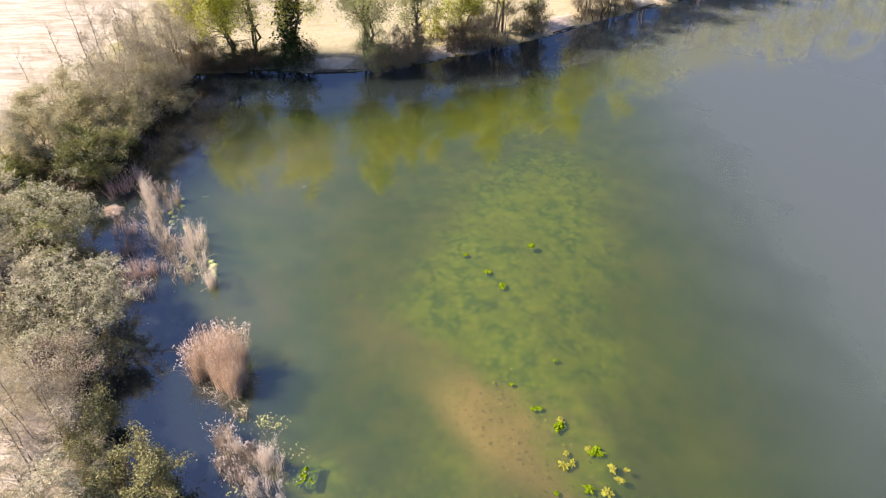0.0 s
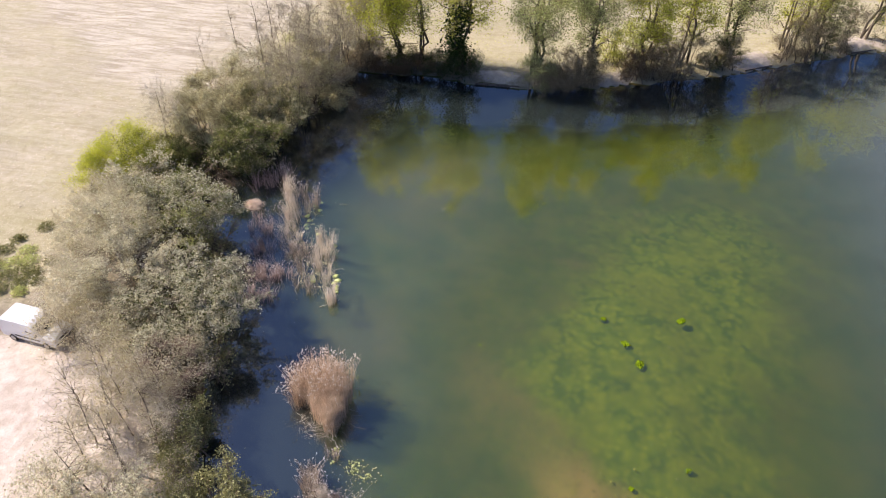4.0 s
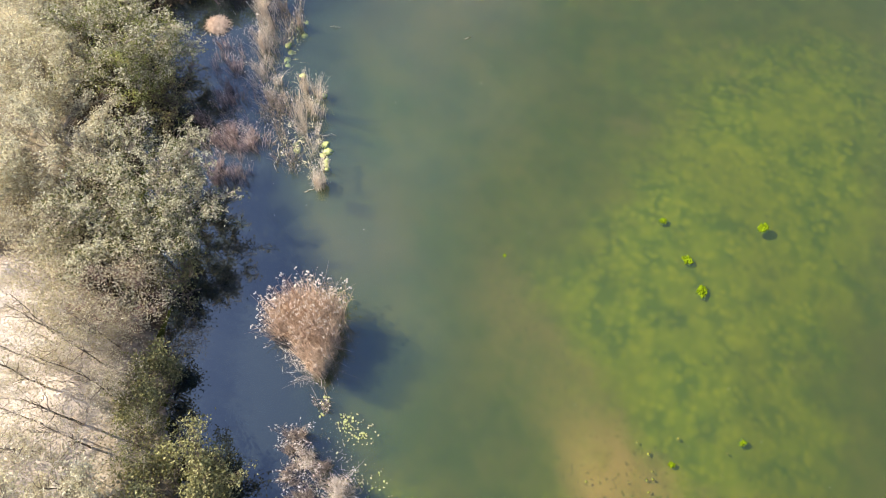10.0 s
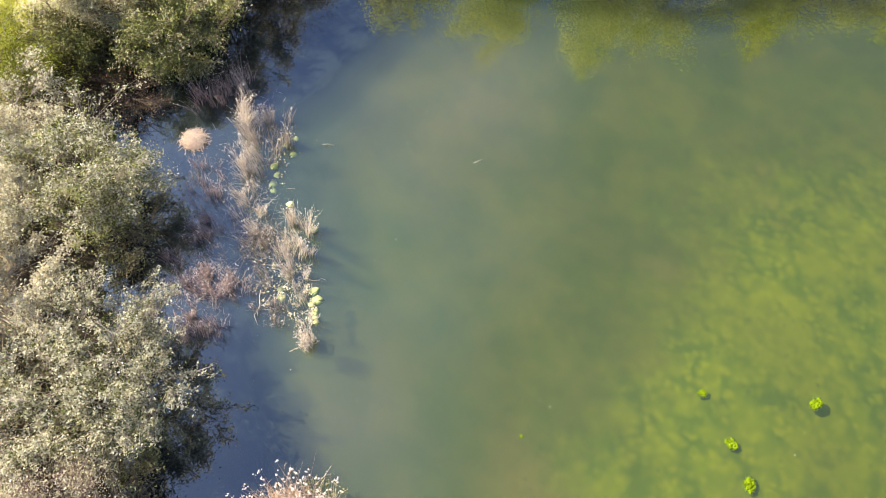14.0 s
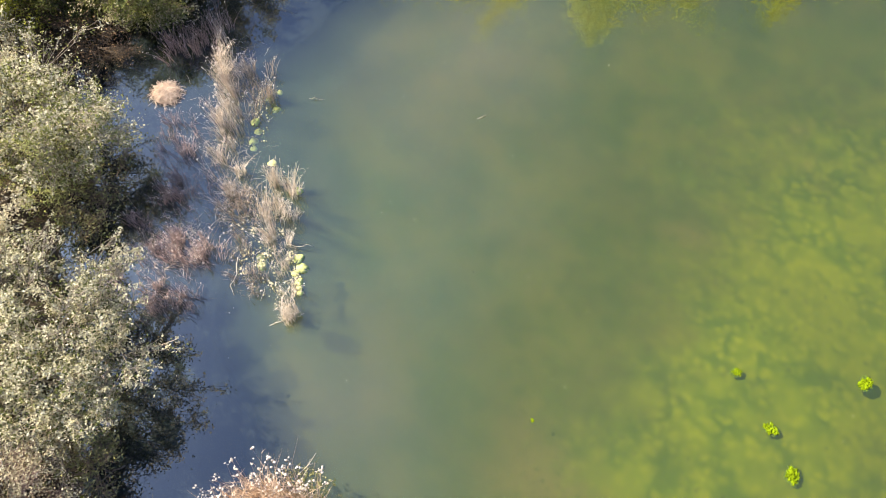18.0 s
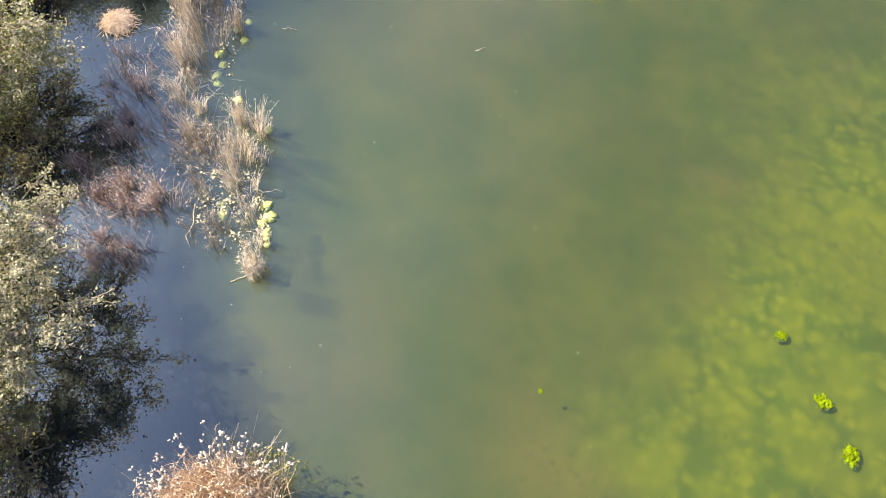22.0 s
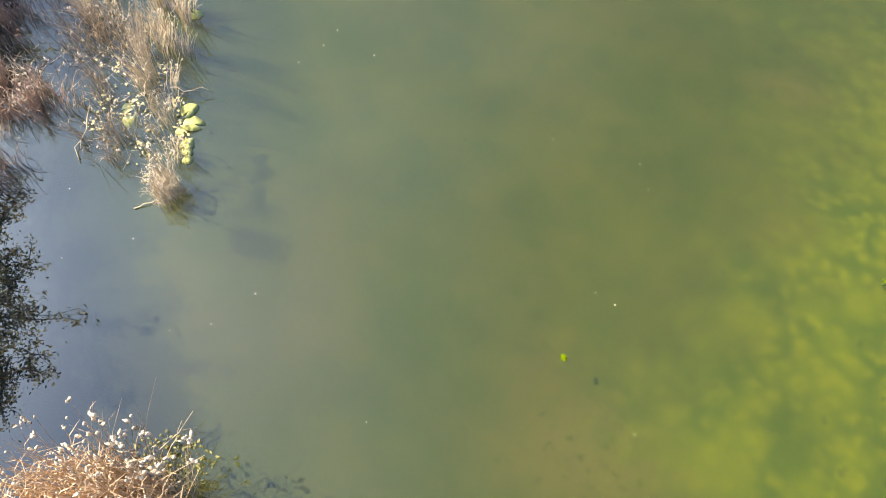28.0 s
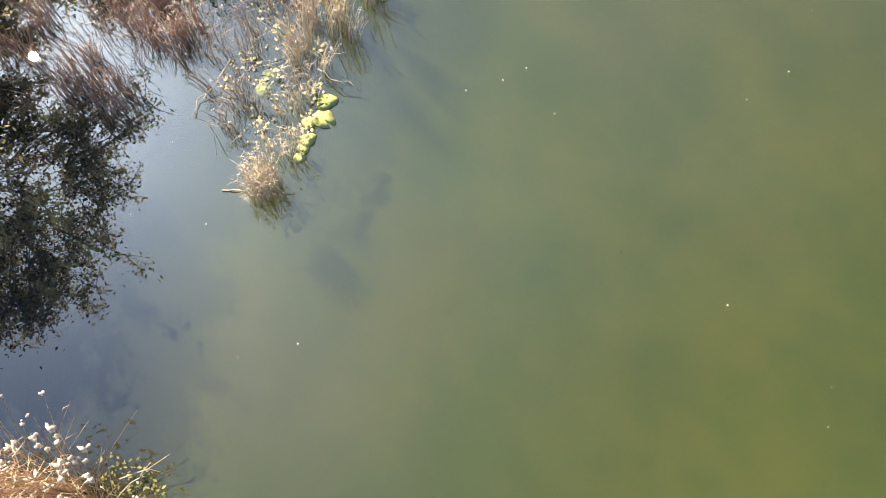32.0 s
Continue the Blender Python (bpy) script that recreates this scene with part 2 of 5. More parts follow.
def make_land():
    n = Nodes("bank_and_field")
    a = n.node("ShaderNodeAttribute", attr="zone")
    s = n.node("ShaderNodeSeparateColor")
    n.put(s, 0, a.outputs["Color"])
    field, grass, sand = s.outputs[0], s.outputs[1], s.outputs[2]
    big, mid, fine = n.noise(0.18, 5, 0.6), n.noise(1.3, 5, 0.62), n.noise(9, 4, 0.65)
    litter = n.mix(n.ramp(mid, 0.3, 0.7), (0.20, 0.165, 0.12), (0.40, 0.34, 0.26))
    litter = n.mix(n.ramp(fine, 0.45, 0.7), litter, (0.14, 0.12, 0.06))
    turf = n.mix(n.ramp(mid, 0.3, 0.7), (0.40, 0.345, 0.22), (0.53, 0.465, 0.33))
    tracks = n.noise(0.6, 4, 0.6, None, (0.08, 1.4, 1, 0.35))
    turf = n.mix(n.ramp(tracks, 0.55, 0.68, 0, 0.6), turf, (0.26, 0.20, 0.12))
    turf = n.mix(n.ramp(fine, 0.4, 0.7), turf, (0.36, 0.32, 0.19))
    strip = n.noise(0.22, 4, 0.6, None, (0.5, 1.3, 1, -0.35))
    turf = n.mix(n.ramp(strip, 0.5, 0.64, 0, 0.3), turf, (0.36, 0.34, 0.17))
    turf = n.mix(n.ramp(strip, 0.46, 0.34, 0, 0.5), turf, (0.50, 0.44, 0.34))
    sandy = n.mix(n.ramp(mid, 0.3, 0.7), (0.52, 0.43, 0.36), (0.70, 0.61, 0.54))
    sandy = n.mix(n.ramp(fine, 0.5, 0.75, 0, 0.5), sandy, (0.36, 0.31, 0.25))
    rows = n.noise(1.5, 6, 0.7, None, (0.16, 1.0, 1, 0.55))
    soil = n.mix(n.ramp(rows, 0.35, 0.65), (0.39, 0.33, 0.25), (0.63, 0.565, 0.465))
    soil = n.mix(n.ramp(n.noise(2.2, 5, 0.7), 0.52, 0.68, 0, 0.6), soil, (0.38, 0.33, 0.17))
    # darker soil tone that stands in for shade under the west willows
    shaded_soil = n.mix(n.ramp(mid, 0.3, 0.7), (0.045, 0.036, 0.024), (0.10, 0.08, 0.055))
    jit = n.math('MULTIPLY', n.math('SUBTRACT', n.noise(0.9, 5, 0.65), 0.5), 1.0)
    c = n.mix(n.ramp(n.math('ADD', grass, jit), 0.3, 0.7), litter, turf)
    c = n.mix(n.ramp(n.math('ADD', field, jit), 0.05, 0.95), c, soil)
    c = n.mix(n.ramp(n.math('ADD', sand, jit), 0.3, 0.7), c, sandy)
    c = n.mix(n.ramp(big, 0.35, 0.7, 0, 0.25), c, (0.45, 0.41, 0.27))
    c = n.mix(n.ramp(n.math('ADD', a.outputs["Alpha"], n.math('MULTIPLY', jit, 0.6)), 0.35, 0.75), c, shaded_soil)
    return n.finish(n.principled(c, 0.95, 0, n.bump(n.math('ADD', mid, n.math('MULTIPLY', fine, 0.5)), 0.6, 0.12), 0.1))


def make_reed(name, pale, deep_shade):
    n = Nodes(name)
    isle = n.tree.nodes.new("ShaderNodeNewGeometry").outputs["Random Per Island"]
    c = n.mix(isle, pale, deep_shade)
    c = n.mix(n.ramp(n.noise(3.0, 4), 0.4, 0.7, 0, 0.3), c, tuple(v * 0.6 for v in deep_shade))
    return n.finish(n.principled(c, 0.75, 0, None, 0.2))


WATER, BED, LAND = make_water(), make_bed(), make_land()
LEAF_PALE = foliage("pale_willow_leaf", (0.84, 0.80, 0.61), (0.68, 0.65, 0.45), (0.34, 0.335, 0.18), 0.42)
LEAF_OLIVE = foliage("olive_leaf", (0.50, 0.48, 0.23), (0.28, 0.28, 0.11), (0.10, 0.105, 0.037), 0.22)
# dark olive leaf; inside the pale bushes it paints in shade
LEAF_SHADY = foliage("dark_leaf_and_inner_shade", (0.19, 0.21, 0.07), (0.10, 0.12, 0.038), (0.035, 0.045, 0.013), 0.12)
LEAF_GREEN = foliage("willow_green_leaf", (0.34, 0.36, 0.12), (0.24, 0.265, 0.08), (0.08, 0.095, 0.026), 0.2)
LEAF_BROOM = foliage("yellow_green_leaf", (0.38, 0.40, 0.06), (0.27, 0.29, 0.04), (0.11, 0.13, 0.025), 0.3)
LEAF_DUN = foliage("dun_bud", (0.76, 0.70, 0.44), (0.57, 0.53, 0.30), (0.24, 0.22, 0.105), 0.33)
LEAF_BROWN = foliage("brown_twiggy_bud", (0.64, 0.54, 0.36), (0.47, 0.385, 0.24), (0.24, 0.19, 0.115), 0.42)
LEAF_BEIGE = foliage("beige_bud", (0.86, 0.80, 0.60), (0.74, 0.68, 0.48), (0.46, 0.415, 0.25), 0.48)
LEAF_KHAKI = foliage("khaki_bud", (0.74, 0.68, 0.44), (0.60, 0.55, 0.33), (0.34, 0.30, 0.16), 0.45)
LEAF_LIME = foliage("young_lime_leaf", (0.70, 0.72, 0.13), (0.58, 0.60, 0.10), (0.38, 0.40, 0.06), 0.55)
LEAF_FRESH = foliage("fresh_green_leaf", (0.72, 0.74, 0.36), (0.60, 0.63, 0.26), (0.40, 0.44, 0.15), 0.55)
LEAF_IVY = foliage("ivy_leaf", (0.07, 0.11, 0.03), (0.04, 0.07, 0.02), (0.015, 0.03, 0.01), 0.1)
LEAF_RUST = foliage("rust_bramble_leaf", (0.30, 0.20, 0.12), (0.22, 0.16, 0.09), (0.12, 0.08, 0.05), 0.15)
BARK = plain("grey_brown_bark", (0.19, 0.155, 0.12), 0.9, 0, 5, 0.4, 0.1, 0.6)
BARK_DARK = plain("dark_bark", (0.10, 0.08, 0.06), 0.9, 0, 5, 0.4, 0.1, 0.6)
TWIG = plain("bare_twig", (0.64, 0.56, 0.43), 0.85, 0, 8, 0.35, 0.1)
TWIG_GREY = plain("grey_willow_twig", (0.40, 0.345, 0.265), 0.85, 0, 8, 0.35, 0.1)
TWIG_MID = plain("brown_twig", (0.26, 0.20, 0.14), 0.85, 0, 8, 0.35, 0.1)
TWIG_RED = plain("reddish_twig", (0.30, 0.20, 0.17), 0.85, 0, 8, 0.35, 0.1)
REED = make_reed("dry_reed", (0.84, 0.655, 0.47), (0.52, 0.365, 0.245))
REED_PALE = make_reed("pale_reed", (0.88, 0.78, 0.62), (0.62, 0.51, 0.39))
REED_RED = make_reed("russet_sedge", (0.64, 0.49, 0.42), (0.32, 0.23, 0.195))
REED_GREY = make_reed("grey_old_reed", (0.60, 0.49, 0.37), (0.26, 0.19, 0.135))
FLUFF = plain("seed_fluff", (0.80, 0.72, 0.62), 0.9, 0, 12, 0.15, 0.1)
PAD = plain("lily_leaf", (0.68, 0.74, 0.28), 0.7, 0, 5, 0.2, 0.15)
PAD_CREAM = plain("cream_lily_leaf", (0.62, 0.56, 0.34), 0.7, 0, 5, 0.3, 0.2)
PAD_OLD = plain("withered_lily_leaf", (0.44, 0.41, 0.22), 0.6, 0, 6, 0.4, 0.3)
ALGA = plain("algae_mat", (0.15, 0.22, 0.006), 0.9, 0, 4, 0.35, 0.04, 0.8)
ALGA_DARK = plain("dark_weed", (0.10, 0.105, 0.02), 0.9, 0, 4, 0.4, 0.05, 0.8)
ALGA_PALE = plain("drying_algae", (0.25, 0.245, 0.035), 0.8, 0, 4, 0.4, 0.2, 0.8)
WOOD = plain("weathered_timber", (0.22, 0.17, 0.13), 0.85, 0, 4, 0.4, 0.2, 0.5)
STRAW = make_reed("nest_straw", (0.82, 0.68, 0.54), (0.58, 0.44, 0.33))
PAINT = plain("white_van_paint", (0.80, 0.81, 0.83), 0.25, 0, 2, 0.03, 0.5)
PLASTIC = plain("dark_plastic", (0.03, 0.03, 0.032), 0.6, 0, 9, 0.2, 0.3)
RUBBER = plain("tyre_rubber", (0.02, 0.02, 0.02), 0.85, 0, 9, 0.2, 0.2)
STEEL = plain("wheel_steel", (0.45, 0.46, 0.47), 0.35, 0.9, 9, 0.1, 0.5)
PANE = plain("tinted_glass", (0.015, 0.018, 0.02), 0.05, 0, 2, 0.1, 0.9)
LENS = plain("lamp_lens", (0.65, 0.66, 0.68), 0.1, 0, 2, 0.05, 0.8)
RED_LENS = plain("red_lamp_lens", (0.45, 0.02, 0.02), 0.2, 0, 2, 0.1, 0.6)


# ---- mesh helpers ----
def mesh_from(name, verts, faces, material, smooth=False):
    me = bpy.data.meshes.new(name)
    me.from_pydata([tuple(v) for v in verts], [], faces)
    me.materials.append(material)
    if smooth:
        me.polygons.foreach_set("use_smooth", [True] * len(me.polygons))
    me.update()
    return me


def quads_mesh(name, corners, material):
    """corners: n x 4 x 3."""
    k = len(corners)
    me = bpy.data.meshes.new(name)
    me.vertices.add(4 * k)
    me.vertices.foreach_set("co", np.asarray(corners, np.float32).ravel())
    me.loops.add(4 * k)
    me.loops.foreach_set("vertex_index", np.arange(4 * k, dtype=np.int32))
    me.polygons.add(k)
    me.polygons.foreach_set("loop_start", np.arange(0, 4 * k, 4, dtype=np.int32))
    me.materials.append(material)
    me.update(calc_edges=True)
    return me


def part(name, data, parent, label=""):
    ob = new(name, data)
    ob.parent = parent
    return tagged(ob, label)


def part_bm(name, bm, material, parent, label="", bevel=0.0):
    if bevel:
        bmesh.ops.bevel(bm, geom=bm.edges[:], offset=bevel, segments=2, affect='EDGES', clamp_overlap=True)
    me = bpy.data.meshes.new(name)
    bm.to_mesh(me)
    bm.free()
    me.materials.append(material)
    return part(name, me, parent, label)


def thing(name, x, y, z, label, category, group="", kind="", turn=0.0):
    ob = new(name)
    ob.empty_display_size = 0.2
    ob.matrix_world = pose(x, y, z, 0, 0, turn)
    return tagged(ob, label, category, group, kind)


def tubes(strands, sides=4):
    """strands: list of (points k x 3, radii k). Tapered tubes."""
    verts, faces, at = [], [], 0
    ang = np.linspace(0, 2 * np.pi, sides, endpoint=False)
    for pts, rad in strands:
        pts = np.asarray(pts, float)
        d = pts[-1] - pts[0]
        d /= np.linalg.norm(d) + 1e-9
        u = np.cross(d, (0.3, 0.9, 0.2) if abs(d[2]) > 0.8 else (0, 0, 1))
        u /= np.linalg.norm(u) + 1e-9
        v = np.cross(d, u)
        ring = np.cos(ang)[:, None] * u + np.sin(ang)[:, None] * v
        for p, r in zip(pts, rad):
            verts.append(p + ring * r)
        for k in range(len(pts) - 1):
            for s in range(sides):
                a, b = at + k * sides + s, at + k * sides + (s + 1) % sides
                faces.append((a, b, b + sides, a + sides))
        faces.append(tuple(at + (len(pts) - 1) * sides + s for s in range(sides)))
        at += len(pts) * sides
    return np.concatenate(verts) if verts else np.zeros((0, 3)), faces


def bend(a, b, rng, sag, k=4, crook=0.06):
    """A crooked way from a to b in k points."""
    a, b = np.asarray(a, float), np.asarray(b, float)
    t = np.linspace(0, 1, k)[:, None]
    way = a + (b - a) * t
    length = np.linalg.norm(b - a)
    way += rng.normal(0, crook * length, (k, 3)) * (t * (1 - t) * 4)
    way[:, 2] += sag * length * (t * (1 - t) * 4)[:, 0]
    return way


def leaf_quads(rng, centres, size, narrow=0.5, up=0.1):
    k = len(centres)
    d = rng.normal(0, 1, (k, 3))
    d[:, 2] *= 0.7
    d /= np.linalg.norm(d, axis=1, keepdims=True)
    n = rng.normal(0, 1, (k, 3))
    n[:, 2] = np.abs(n[:, 2]) + up
    w = np.cross(d, n)
    w /= np.linalg.norm(w, axis=1, keepdims=True) + 1e-9
    s = size * rng.uniform(0.55, 1.35, (k, 1))
    h = np.cross(w, d)
    tip = centres + d * s
    mid = centres + d * s * 0.45
    return np.stack([centres, mid + w * s * narrow * 0.5 + h * s * 0.08, tip, mid - w * s * narrow * 0.5 + h * s * 0.08], 1)


# ---- the lake's outline and the ground ----
SHORE = np.array([(-3, -60), (-4, -25), (-7, -8), (-8.6, -3), (-11.5, 1.5), (-12.8, 4), (-14.4, 8), (-17.4, 12), (-19.2, 16), (-20.8, 20),
                  (-23.0, 24.6), (-25.2, 27.8), (-23.2, 31.2), (-19.8, 34), (-19.6, 38), (-17.8, 43), (-18.8, 48), (-18.7, 51.5), (-14, 52.8),
                  (-8, 53), (-2.5, 52.3), (1.7, 52.2), (7.6, 52.9), (15.8, 55.9), (22, 58.4), (28, 61.2), (36, 66), (44.7, 70.6), (55.7, 75),
                  (75, 82), (110, 92), (170, 100), (230, 60), (220, -40), (150, -90), (60, -95)], float)


def shore_gap(x, y):
    """Metres to the water's edge, positive on land."""
    x, y = np.asarray(x, float), np.asarray(y, float)
    best, inside = np.full(x.shape, 1e9), np.zeros(x.shape, bool)
    for (ax, ay), (bx, by) in zip(SHORE, np.roll(SHORE, -1, 0)):
        ex, ey = bx - ax, by - ay
        t = np.clip(((x - ax) * ex + (y - ay) * ey) / (ex * ex + ey * ey), 0, 1)
        best = np.minimum(best, np.hypot(x - ax - t * ex, y - ay - t * ey))
        inside ^= ((ay > y) != (by > y)) & (x < (bx - ax) * (y - ay) / (by - ay + 1e-12) + ax)
    return np.where(inside, -best, best)


def wobble(x, y, scale, seed=0.0):
    return (np.sin(x * scale + 1.3 * np.sin(y * scale * 0.7 + seed) + seed) + np.sin(y * scale * 1.3 + 1.1 * np.sin(x * scale * 0.9 + seed * 2)) +
            0.5 * np.sin((x + y) * scale * 2.3 + seed)) / 2.5


def smooth(v, a, b):
    t = np.clip((v - a) / (b - a), 0, 1)
    return t * t * (3 - 2 * t)


def blob(x, y, cx, cy, rx, ry, turn=0.0):
    c, s = math.cos(radians(turn)), math.sin(radians(turn))
    u, v = (x - cx) * c + (y - cy) * s, -(x - cx) * s + (y - cy) * c
    return np.exp(-((u / rx) ** 2 + (v / ry) ** 2))


def height(x, y):
    g = shore_gap(x, y) + 0.35 * wobble(np.asarray(x, float), np.asarray(y, float), 0.8)
    land = 0.05 + 0.75 * smooth(g, 0, 2.2) + 0.12 * wobble(x, y, 0.5, 2.0) * smooth(g, 1, 4) + 0.4 * smooth(g, 6, 40)
    depth = 0.18 + 1.5 * smooth(-g, 0, 9)
    shoal = blob(x, y, 13, 6, 6, 12, 20) + 0.9 * blob(x, y, 14.5, 16, 9, 8) + 0.8 * blob(x, y, 2, -2, 5, 4) + 0.8 * blob(x, y, 15.5, -1.5, 6, 6)
    bed = -depth * (1 - 0.86 * np.clip(shoal, 0, 1)) - 0.02 * wobble(x, y, 1.1, 5.0)
    return np.where(g > 0, land, np.minimum(bed, -0.05))


def at_ground(x, y):
    return float(height(np.array([x]), np.array([y]))[0])


def grid_lines(lo, hi, step, far):
    out, d = [], step
    while (out[-1] if out else 0) < far:
        d *= 1.35
        out.append((out[-1] if out else 0) + d)
    out = np.array(out)
    return np.concatenate([lo - out[::-1], np.arange(lo, hi + step / 2, step), hi + out])


def build_ground():
    gx, gy = grid_lines(-62, 74, 0.55, 2500), grid_lines(-34, 92, 0.55, 2500)
    X, Y = np.meshgrid(gx, gy)
    Z = height(X, Y)
    nx, ny = len(gx), len(gy)
    me = bpy.data.meshes.new("ground")
    me.vertices.add(nx * ny)
    me.vertices.foreach_set("co", np.stack([X, Y, Z], -1).astype(np.float32).ravel())
    i = (np.arange(ny - 1)[:, None] * nx + np.arange(nx - 1)).ravel()
    f = np.stack([i, i + 1, i + 1 + nx, i + nx], 1)
    me.loops.add(4 * len(f))
    me.loops.foreach_set("vertex_index", f.astype(np.int32).ravel())
    me.polygons.add(len(f))
    me.polygons.foreach_set("loop_start", np.arange(0, 4 * len(f), 4, dtype=np.int32))
    me.polygons.foreach_set("use_smooth", np.ones(len(f), bool))
    me.materials.append(LAND)
    me.materials.append(BED)
    under = (Z.ravel()[f].mean(1) < 0).astype(np.int32)
    me.polygons.foreach_set("material_index", under)
    me.update(calc_edges=True)
    g = shore_gap(X, Y)
    wx, wy = X + 1.6 * wobble(X, Y, 0.45, 1.0), Y + 1.6 * wobble(Y, X, 0.4, 3.0)
    # land: r tilled field, g turf, b bare sand
    field = smooth(wy - 43 - 0.83 * np.maximum(-39 - wx, 0), -4.5, 5.0) * smooth(-wx, 25, 31) + smooth(wy - 0.5 * np.maximum(wx, 0), 74, 80)
    field = np.clip(field + 0.42 * smooth(wy, 19, 25) * smooth(-wx, 33, 38), 0, 1)
    turf = np.clip(smooth(-wx, 25, 31) * smooth(wy, 8, 14) + smooth(wy, 55, 58) + smooth(wx, 60, 70), 0, 1) * (1 - 0.2 * field)
    sand = blob(wx, wy, -27, 0.5, 8, 7) * 1.3 + blob(wx, wy, -24, -10, 9, 8) * 1.2 + 0.9 * blob(wx, wy, -18.5, 0.5, 5, 7)
    sand += 0.8 * sum(blob(wx, wy, cx, cy, rx, ry, tn) for cx, cy, rx, ry, tn in
                ((0.5, 54.2, 3.2, 1.5, 0), (14, 57.2, 2.6, 1.2, 25), (30.5, 65.3, 3.4, 1.8, 30), (45, 72.8, 4, 1.6, 25), (60, 80, 4, 1.6, 20)))
    sand += 0.2 * smooth(Y - 0.45 * X, 38, 46) * smooth(-g, -3.4, -1.2) * smooth(X, -20, -10)
    # bed: r algae, g sand, b deep silt with the west bank's shade painted in
    algae = 1.15 * blob(wx, wy, 17, 17, 8, 6.5, 20) + 0.5 * blob(wx, wy, 19, 25, 8, 6) + 0.7 * blob(wx, wy, 14.5, 7.6, 4.2, 4.4, -15) + 1.7 * blob(X, Y, 0.7, -1.5, 1.4, 1.2)
    algae += 0.25 * blob(wx, wy, 12, 30, 7, 6) + 0.5 * blob(wx, wy, 24, 32, 9, 7) + 0.75 * blob(wx, wy, 17.2, 8.5, 3.6, 5.5, 10) + 0.6 * blob(wx, wy, 12, 11, 4, 4) - 0.3 * blob(wx, wy, 21.5, 10.6, 3, 1.6, 10) + 0.5 * blob(wx, wy, 3, -4, 4, 3) + 0.5 * blob(wx, wy, 8.5, 11, 3, 5) - 0.5 * blob(wx, wy, 9.7, 25, 2.4, 1.2)
    algae += 0.6 * blob(wx, wy, 17.5, -2.5, 1.6, 5, 20) + 0.45 * blob(wx, wy, 7, -2, 4.5, 4) + 0.4 * blob(wx, wy, 20, 3, 3.5, 5)
    shoal = 1.4 * blob(wx, wy, 13.7, 1.4, 4.3, 6.0, 18) + 0.6 * blob(wx, wy, 6, 10.5, 2.6, 5, 25) + 0.12 * blob(wx, wy, 1, 22, 5, 9) + 0.45 * blob(wx, wy, 18.5, 6.5, 2.2, 2.4)
    shoal += 0.42 * blob(X, Y, 9.7, 24.8, 1.9, 0.9) + 0.6 * blob(X, Y, 15.8, 33.2, 0.9, 0.7) + 0.6 * blob(X, Y, 15.9, 30.6, 0.8, 0.6)
    deep_shade = np.clip(smooth(wx - 0.25 * wy, 24, 36) + smooth(wy - 0.3 * wx, 35, 45) + 1.1 * smooth(-wx, 6, 12), 0, 1)
    wet = (Z < 0.0)
    col = np.zeros((nx * ny, 4), np.float32)
    for k, (a, b) in enumerate(((field, algae), (turf, shoal), (sand, deep_shade))):
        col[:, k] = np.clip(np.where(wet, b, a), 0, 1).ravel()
    # shade painted into the soil colour under the willows of the west bank
    willow_shade = (1 - smooth(g, 3.0, 6.5)) * smooth(-X, 8, 11) * smooth(Y, 3, 6.5) * smooth(-Y, -50, -44)
    col[:, 3] = np.where(wet, 1, willow_shade).ravel()
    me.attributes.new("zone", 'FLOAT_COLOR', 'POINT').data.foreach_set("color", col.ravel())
    return tagged(new("ground", me), "sandy lake bank, pale field and silty lake bed", "ground", kind="structure")


build_ground()


